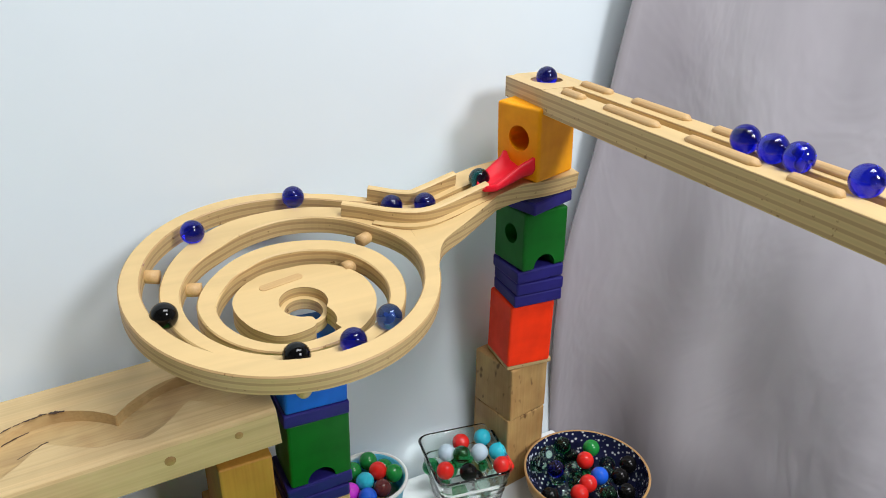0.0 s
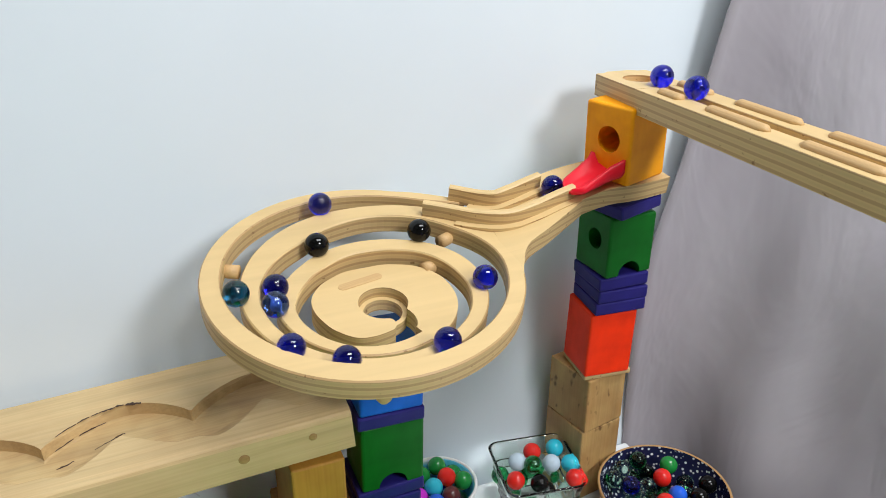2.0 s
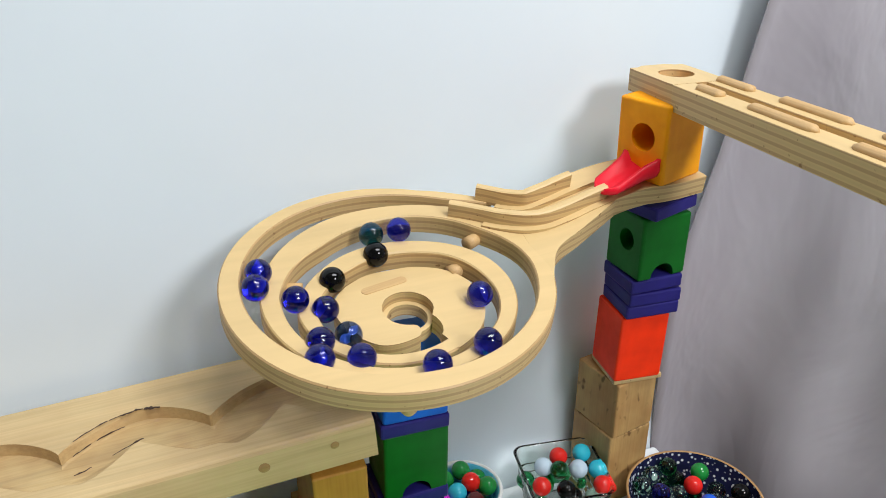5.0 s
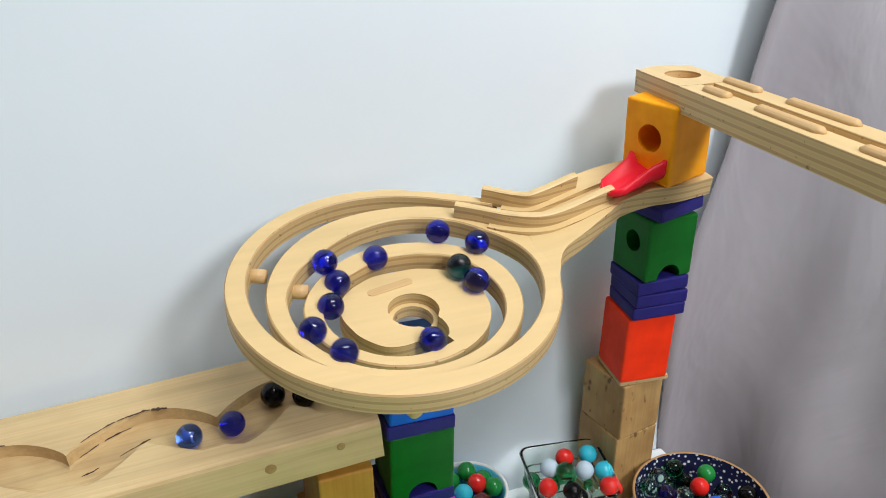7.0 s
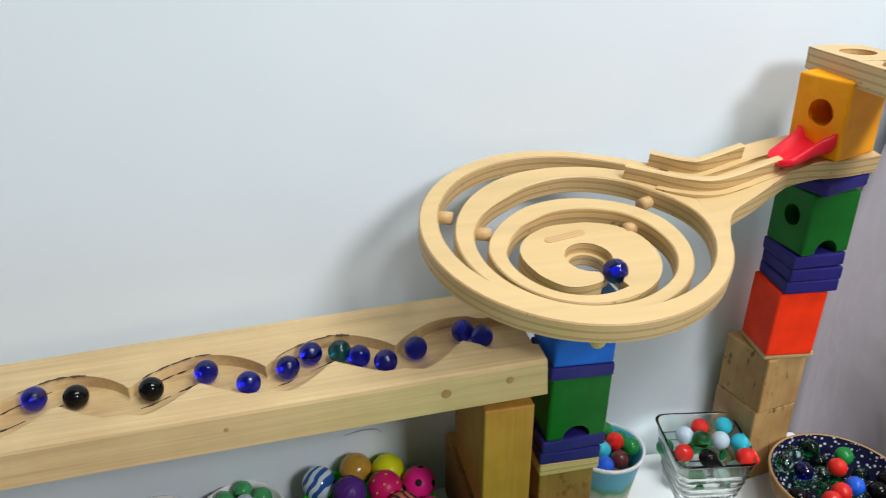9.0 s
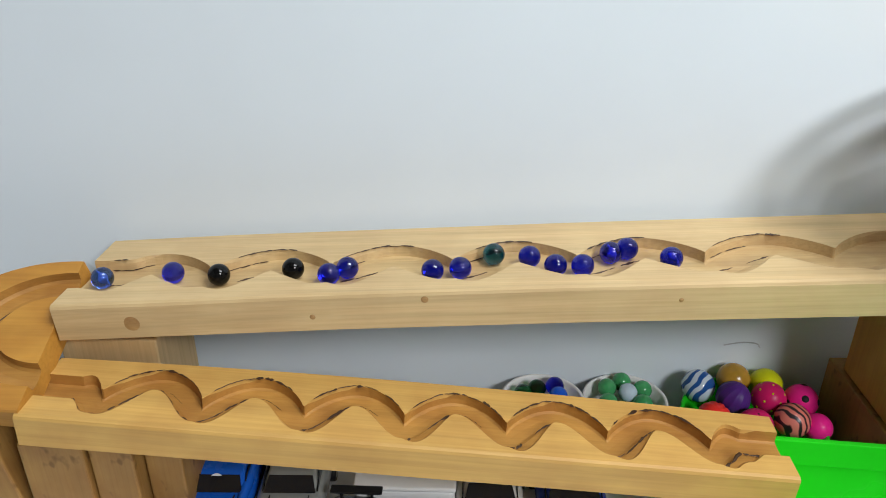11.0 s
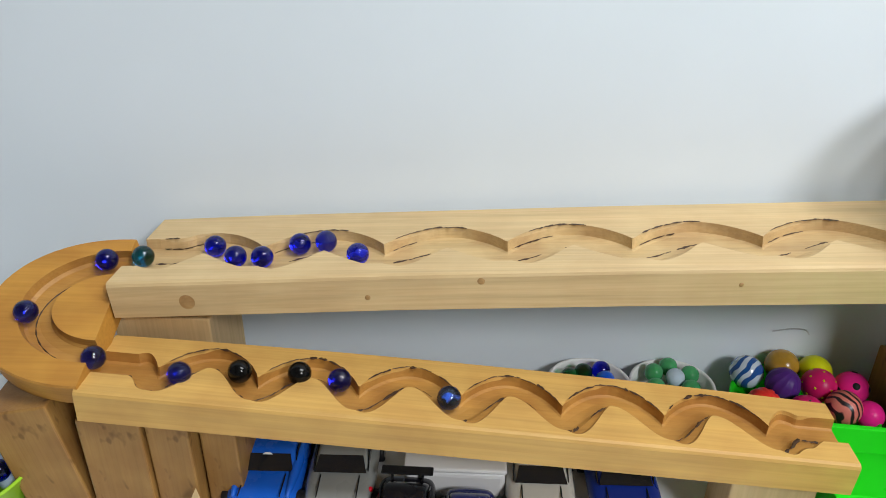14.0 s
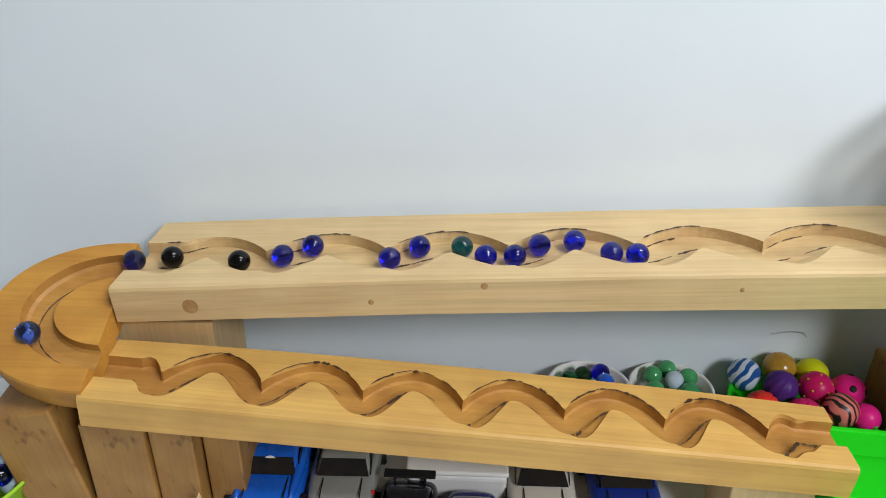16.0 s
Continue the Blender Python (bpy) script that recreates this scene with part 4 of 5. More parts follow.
fill(-0.124, 0.020, 0.0465, 0.0230, 9, 31, [(M_GRN, GRN_L), (M_SKY, SKY_L), (M_OPBLUE, "opaque blue glass marble"), (M_NAVY, BLU_L)], "marbles in the paper cup", "",
     [(-0.1156, 0.0220, 0.0545, M_RED, RED_L), (-0.1030, 0.0160, 0.0515, M_GRN, GRN_L), (-0.1180, 0.0390, 0.0535, M_GRN, GRN_L), (-0.1350, 0.0330, 0.0530, M_GRN, GRN_L), (-0.1300, 0.0160, 0.0530, M_SKY, SKY_L), (-0.1190, 0.0035, 0.0510, M_BROWN, "brown opaque glass marble"), (-0.1340, 0.0000, 0.0505, M_OPBLUE, "opaque blue glass marble"), (-0.1450, 0.0120, 0.0505, M_PINK, "magenta opaque glass marble")])
for cx, cy, seed, mats, what, fixed in (
    (-0.5040, 0.0270, 41, [(M_GREEN, DGR_L), (M_NAVY, BLU_L), (M_GREEN, DGR_L), (M_BLACK, BLK_L)], "mixed dark",
     [(-0.4920, 0.0400, 0.0330, M_NAVY, BLU_L), (-0.4905, 0.0255, 0.0335, M_OPBLUE, "opaque blue glass marble"), (-0.5080, 0.0350, 0.0335, M_GREEN, DGR_L), (-0.5160, 0.0080, 0.0320, M_RED, RED_L), (-0.5200, 0.0300, 0.0320, M_GREEN, DGR_L)]),
    (-0.4340, 0.0290, 42, [(M_MINT, MINT_L)], "mint green",
     [(-0.4310, 0.0300, 0.0350, M_MILK, MILK_L), (-0.4330, 0.0480, 0.0330, M_MINT, MINT_L), (-0.4470, 0.0390, 0.0330, M_MINT, MINT_L), (-0.4170, 0.0370, 0.0330, M_MINT, MINT_L), (-0.4490, 0.0200, 0.0320, M_MINT, MINT_L), (-0.4200, 0.0190, 0.0320, M_MINT, MINT_L)])):
    solid("white_tub", cup_body(0.0345, 0.0270, 0.0355), WHITEPL, pose(cx, cy, 0.0), "small white plastic tub of " + what + " marbles", "tub", "white tubs", smooth=True)
    fill(cx, cy, 0.0265, 0.0245, 10, seed, mats, "marbles in the white tubs", "", [(fx, fy + 0.004, fz + 0.0035, fm, fl) for fx, fy, fz, fm, fl in fixed])
solid("lime_bowl", cup_body(0.0560, 0.0420, 0.0400), LIMEPALE, pose(-0.9760, -0.0980, 0.0), "lime green plastic bowl of pale marbles", "bowl", smooth=True)
fill(-0.976, -0.098, 0.0390, 0.0450, 26, 51, [(M_MILK, MILK_L), (M_SKY, SKY_L), (M_MILK, MILK_L), (M_GRN, GRN_L), (M_NAVY, BLU_L), (M_MILK, MILK_L)], "marbles in the lime bowl", "",
     [(-0.9370, -0.1060, 0.0430, M_NAVY, BLU_L), (-0.9500, -0.1180, 0.0430, M_GRN, GRN_L), (-0.9470, -0.0760, 0.0430, M_MILK, MILK_L), (-0.9430, -0.0910, 0.0430, M_MILK, MILK_L), (-0.9600, -0.0620, 0.0420, M_SKY, SKY_L)])

# green bowl with rubber balls
solid("green_bowl", cup_body(0.0560, 0.0400, 0.0360, 0.0016), LIME, pose(-0.3340, 0.0060, 0.0), "bright green plastic bowl heaped with rubber balls", "bowl", smooth=True)
RB = 0.0140


def rubber(name, x, y, z, mat, label, r=RB, ribs=0, spots=None):
    ob = thing("rubber_ball", pose(x, y + 0.007, z + 0.002, 20, 15, 40 * x * 100 % 360), label, "ball", "rubber balls")
    bm = ball(r, 40, 26)
    if ribs:
        for v in bm.verts:
            a = math.atan2(v.co.y, v.co.x)
            k = 1 - 0.11 * (0.5 + 0.5 * math.cos(a * ribs)) ** 3
            v.co.x *= k
            v.co.y *= k
    part("skin", bm, mat, ob, "", None, True)
    if spots:
        smat, n, sr = spots
        rn = random.Random(3)
        for k in range(n):
            zz = 1 - 2 * (k + 0.5) / n
            a = k * 2.399963
            q = math.sqrt(1 - zz * zz)
            d = Vector((q * math.cos(a), q * math.sin(a), zz))
            m = d.to_track_quat("Z", "Y").to_matrix().to_4x4()
            m.translation = d * (r - 0.0002)
            part("spot", lathe([(0, 0.0006), (sr * 0.6, 0.0005), (sr, -0.0004)], 12), smat, ob, "", m, True)
    return ob


MAG = paint("magenta_rubber", (0.62, 0.012, 0.13), 0.35)
HPINK = paint("hot_pink_rubber", (0.90, 0.02, 0.28), 0.35)
PURP = paint("purple_rubber", (0.09, 0.025, 0.22), 0.4)
REDR = paint("red_rubber", (0.85, 0.04, 0.03), 0.35)
YELL = paint("yellow_green_rubber", (0.60, 0.62, 0.01), 0.3)
AMBER = paint("amber_rubber", (0.46, 0.25, 0.03), 0.18, 0.2, 90)
rubber("a", -0.3705, 0.0330, 0.0405, swirl("blue_white_rubber", (0.02, 0.09, 0.32), (0.55, 0.65, 0.75), 40), "blue and white marbled rubber ball")
rubber("b", -0.3390, 0.0400, 0.0430, AMBER, "translucent amber rubber ball")
rubber("c", -0.3120, 0.0370, 0.0400, YELL, "plain glossy yellow-green rubber ball")
rubber("d", -0.3470, 0.0140, 0.0430, PURP, "purple ribbed rubber ball", ribs=14)
rubber("e", -0.3180, 0.0140, 0.0430, MAG, "magenta rubber ball with yellow dots", spots=(YELL, 26, 0.0013))
rubber("f", -0.2890, 0.0180, 0.0380, HPINK, "hot pink rubber ball with black patches", spots=(BLACKPL, 9, 0.0034))
rubber("g", -0.3680, -0.0060, 0.0370, REDR, "red ribbed rubber ball", ribs=10)
rubber("h", -0.3070, -0.0100, 0.0400, swirl("coral_striped_rubber", (0.02, 0.012, 0.015), (0.72, 0.20, 0.16), 55, 0.35, 0.36), "coral rubber ball with dark stripes")
rubber("i", -0.3370, -0.0140, 0.0370, MAG, "magenta rubber ball with black specks", spots=(BLACKPL, 18, 0.0010))
rubber("k", -0.9880, -0.0600, 0.0510, HPINK, "pink rubber ball on the heap of pale marbles", 0.0125)
rubber("j", -0.2860, -0.0110, 0.0340, HPINK, "pink rubber ball low in the bowl", 0.0115)

# ---- open green box that catches the marbles ----
gb = thing("green_box", pose(-0.3540, -0.0512, 0.0, 0, 0, -5.05), "open bright green plastic box at the track's outlet", "box")
L, D, ZT = 0.2030, 0.2400, 0.0670
part("box_floor", box(0, L, -D, 0, 0.0, 0.0025), LIME, gb)
part("back_wall", box(0, L, -0.0025, 0, 0.0025, ZT - 0.022), LIME, gb)
part("back_ledge", box(0, L, -0.0042, 0.0006, ZT - 0.0220, ZT, 0.0008), LIME, gb)
part("front_wall", box(0, L, -D, -D + 0.0025, 0.0025, ZT), LIME, gb)
part("end_wall", box(0, 0.0025, -D + 0.0025, -0.0045, 0.0025, ZT - 0.014), LIME, gb)
part("end_wall", box(L - 0.0025, L, -D + 0.0025, -0.0045, 0.0025, ZT), LIME, gb)
part("end_flap", box(0, 0.0150, -0.24, 0.0, 0, 0.0025, 0.0006), LIME, gb, "", pose(L + 0.001, 0.0100, ZT - 0.006, 0, -8, 0))

# white device with a dial and a black cable
dv = thing("white_device", pose(-0.0350, -0.1300, 0.0), "flat white plastic device with a round button and cable", "device")
part("case", box(-0.085, 0.075, -0.085, 0.060, 0.0, 0.0240, 0.006, 4), WHITEPL, dv)
part("button", lathe([(0, 0.0040), (0.0055, 0.0036), (0.0070, 0.0018), (0.0072, 0.0)], 28), paint("grey_button", (0.42, 0.43, 0.45), 0.3), dv, "grey round button", pose(-0.055, 0.030, 0.0238), True)
part("button_ring", lathe([(0.0078, 0.0), (0.0092, 0.0012), (0.0104, 0.0)], 28), paint("dark_ring", (0.10, 0.10, 0.11), 0.3), dv, "", pose(-0.055, 0.030, 0.0240), True)
cab = spline([(-0.045, -0.0800, 0.0275), (-0.020, -0.0700, 0.0300), (0.000, -0.0760, 0.0290), (0.012, -0.0950, 0.0270), (0.016, -0.1250, 0.0268), (0.012, -0.1700, 0.0268)], 40)
secs = []
for i, p in enumerate(cab):
    t = (cab[min(i + 1, 39)] - cab[max(i - 1, 0)]).normalized()
    s1 = t.cross(Vector((0, 0, 1))).normalized()
    s2 = s1.cross(t)
    secs.append([tuple(p + 0.0019 * (math.cos(a) * s1 + math.sin(a) * s2)) for a in [2 * math.pi * j / 10 for j in range(10)]])
solid("cable", strips(secs), BLACKPL, Matrix(), "black cable lying over the white device", "cable", smooth=True)


# ---- toy cars ----
DGLASS = paint("dark_car_glass", (0.010, 0.012, 0.016), 0.08, 0.1)
CHROME, nt, bs = nodes_of("chrome_trim")
bs.inputs["Metallic"].default_value, bs.inputs["Roughness"].default_value = 1.0, 0.18
bs.inputs["Base Color"].default_value = (0.62, 0.63, 0.65, 1)


def toy_car(x, y, yaw, mat, label, w=0.0225, ln=0.080, hh=0.0300, trim=None, wing=False, fins=False):
    """Nose towards -y."""
    ob = thing("toy_car", pose(x, y + 0.028, 0.0, 0, 0, yaw), label, "toy car", "row of toy cars")
    st = [(-0.50, 0.62, 0.20, 0.40), (-0.47, 0.82, 0.16, 0.52), (-0.38, 0.95, 0.15, 0.60), (-0.22, 1.0, 0.15, 0.66), (-0.10, 1.0, 0.15, 0.70), (0.10, 1.0, 0.15, 0.71), (0.30, 1.0, 0.15, 0.72), (0.43, 0.94, 0.17, 0.70), (0.49, 0.80, 0.22, 0.60), (0.50, 0.65, 0.28, 0.50)]
    secs = []
    for s, k, lo, hi in st:
        a = w * k
        z0, z1 = hh * lo, hh * hi
        secs.append([(-a, s * ln, z0), (-a, s * ln, z0 + (z1 - z0) * 0.55), (-a * 0.95, s * ln, z0 + (z1 - z0) * 0.82), (-a * 0.80, s * ln, z1), (-a * 0.3, s * ln, z1 + 0.0008), (a * 0.3, s * ln, z1 + 0.0008), (a * 0.80, s * ln, z1), (a * 0.95, s * ln, z0 + (z1 - z0) * 0.82), (a, s * ln, z0 + (z1 - z0) * 0.55), (a, s * ln, z0)])
    body = part("body", strips(secs), mat, ob, "", None, True)
    cb = []
    for s, k, hi in ((-0.16, 0.80, 0.68), (-0.02, 0.74, 0.96), (0.05, 0.70, 1.0), (0.20, 0.70, 1.0), (0.28, 0.72, 0.96), (0.40, 0.78, 0.70)):
        a, z = w * k, hh * hi
        cb.append([(-a * 1.08, s * ln, hh * 0.64), (-a, s * ln, z - 0.0012), (-a * 0.85, s * ln, z), (a * 0.85, s * ln, z), (a, s * ln, z - 0.0012), (a * 1.08, s * ln, hh * 0.64)])
    roof = part("roof", strips(cb), mat, ob, "", None, True)
    for shell in (body, roof):
        sd = shell.modifiers.new("round", "SUBSURF")
        sd.levels = sd.render_levels = 2
    ws = bmesh.new()
    q = [ws.verts.new(p) for p in ((-w * 0.74, -0.150 * ln, hh * 0.715), (w * 0.74, -0.150 * ln, hh * 0.715), (w * 0.62, -0.028 * ln, hh * 0.955), (-w * 0.62, -0.028 * ln, hh * 0.955))]
    f = ws.faces.new(q)
    r = bmesh.ops.extrude_face_region(ws, geom=[f])
    for v in [g for g in r["geom"] if isinstance(g, bmesh.types.BMVert)]:
        v.co += Vector((0, -0.0012, 0.0012))
    part("windscreen", ws, DGLASS, ob, "dark tinted windscreen")
    for sx in (-1, 1):
        part("headlight", lathe([(0, 0.0012), (0.0022, 0.0008), (0.0030, -0.0006)], 16), CHROME, ob, "silvery headlight", pose(sx * w * 0.60, -0.455 * ln, hh * 0.50, 62, 0, 0), True)
        for sy in (-0.31, 0.31):
            wh = part("wheel", lathe([(0, -0.004), (0.0068, -0.004), (0.0078, -0.003), (0.0078, 0.003), (0.0068, 0.004), (0, 0.004)], 24), BLACKPL, ob, "black wheel", pose(sx * (w - 0.0012), sy * ln, 0.0078, 0, 90, 0), True)
            part("hubcap", lathe([(0, 0.0006), (0.0040, 0.0004), (0.0046, 0)], 16), CHROME, wh, "silver hubcap", pose(0, 0, sx * 0.0040, 0 if sx > 0 else 180, 0, 0), True)
    part("bumper", box(-w * 0.8, w * 0.8, -0.0016, 0.0016, -0.0016, 0.0016, 0.0008), trim or BLACKPL, ob, "", pose(0, -0.502 * ln, hh * 0.24))
    for sx in (-1, 1):
        sw = prism([(-0.13 * ln, hh * 0.72), (0.00, hh * 0.92), (0.22 * ln, hh * 0.92), (0.33 * ln, hh * 0.74)], 0.0, 0.0008)
        part("side_window", sw, DGLASS, ob, "dark tinted side window", Matrix(((0, 0, sx, sx * w * 0.765), (1, 0, 0, 0), (0, 1, 0, 0), (0, 0, 0, 1))))
        part("bonnet_line", box(-0.0004, 0.0004, -0.26 * ln, 0.0, -0.0003, 0.0003), BLACKPL, ob, "", pose(sx * w * 0.55, -0.17 * ln, hh * 0.695))
    if fins:
        for sx in (-1, 1):
            rows = []
            for k in range(13):
                f = k / 12
                r = 0.0052 * math.sin(math.pi * (0.12 + 0.80 * f))
                rows.append([(sx * w * (0.72 + 0.16 * f) + r * 0.8 * math.cos(a), ln * (-0.40 + 0.82 * f), hh * (0.58 + 0.22 * f) + r * math.sin(a)) for a in [2 * math.pi * j / 10 for j in range(10)]])
            part("fender", strips(rows), mat, ob, "", None, True)
    if wing:
        part("rear_wing", box(-w * 0.85, w * 0.85, -0.004, 0.004, -0.0008, 0.0008, 0.0006), BLACKPL, ob, "black rear wing", pose(0, 0.42 * ln, hh * 0.98))
        for sx in (-0.5, 0.5):
            part("wing_strut", box(-0.0008, 0.0008, -0.002, 0.002, 0, hh * 0.30), BLACKPL, ob, "", pose(sx * w, 0.42 * ln, hh * 0.68))
    return ob


CARBLUE = paint("car_blue", (0.010, 0.12, 0.62), 0.25, 0.05, 40, 0.6)
CARSILV = paint("car_silver", (0.27, 0.28, 0.265), 0.28, 0.06, 40, 0.6)
CARBLK = paint("car_black", (0.010, 0.010, 0.014), 0.25, 0.1, 40, 0.6)
CARNAVY = paint("car_navy", (0.012, 0.018, 0.14), 0.25, 0.05, 40, 0.6)
CARWHITE = paint("car_cream", (0.62, 0.60, 0.54), 0.3, 0.04, 40, 0.4)
CARROYAL = paint("car_royal_blue", (0.010, 0.035, 0.30), 0.3, 0.05, 40, 0.5)
c1 = toy_car(-0.7560, -0.0900, 1, CARBLUE, "bright blue toy sports car under the honey beam", 0.0275, 0.088, 0.0310, None, False, True)
badge = prism([(0.0022 * math.cos(radians(a)) * 2.2, 0.004 + 0.0030 * math.sin(radians(a)) * 1.3) for a in range(0, 181, 15)] + [(-0.0018, 0.003), (-0.0022, -0.0035), (0.0022, -0.0035), (0.0018, 0.003)], 0, 0.0004)
part("sticker", badge, WHITEPL, c1, "pale sticker on the windscreen", pose(0, -0.0090, 0.0262, 38, 0, 0))
c2 = toy_car(-0.7000, -0.0900, 1, CARSILV, "silver grey toy saloon car with chrome trim", 0.0262, 0.086, 0.0320, CHROME)
toy_car(-0.6500, -0.1400, -1, CARBLK, "black toy racing car with a rear wing", 0.0225, 0.084, 0.0300, None, True)
toy_car(-0.6030, -0.1450, 0, CARNAVY, "dark navy toy hatchback car", 0.0198, 0.074, 0.0300)
toy_car(-0.5510, -0.0930, 0, CARWHITE, "cream white toy coupe with dark windows", 0.0258, 0.084, 0.0310)
toy_car(-0.4895, -0.0930, 1, CARROYAL, "royal blue toy van with a flat bonnet", 0.0265, 0.086, 0.0330)


part("tail_light", lathe([(0, 0.0010), (0.0015, 0.0007), (0.0020, -0.0006)], 16), HOTRED, c2, "red plastic light", pose(0.0240, -0.024, 0.0185, 10, 60, 0), True)
wbx = thing("white_box", pose(-0.6120, -0.0480, 0.0), "low white plastic box standing behind the toy cars", "box")
part("box_body", box(-0.0400, 0.0350, -0.0260, 0.0300, 0.0, 0.0255, 0.004, 3), WHITEPL, wbx)
part("lid", box(-0.0410, 0.0360, -0.0270, 0.0310, 0.0257, 0.0300, 0.002, 3), WHITEPL, wbx)


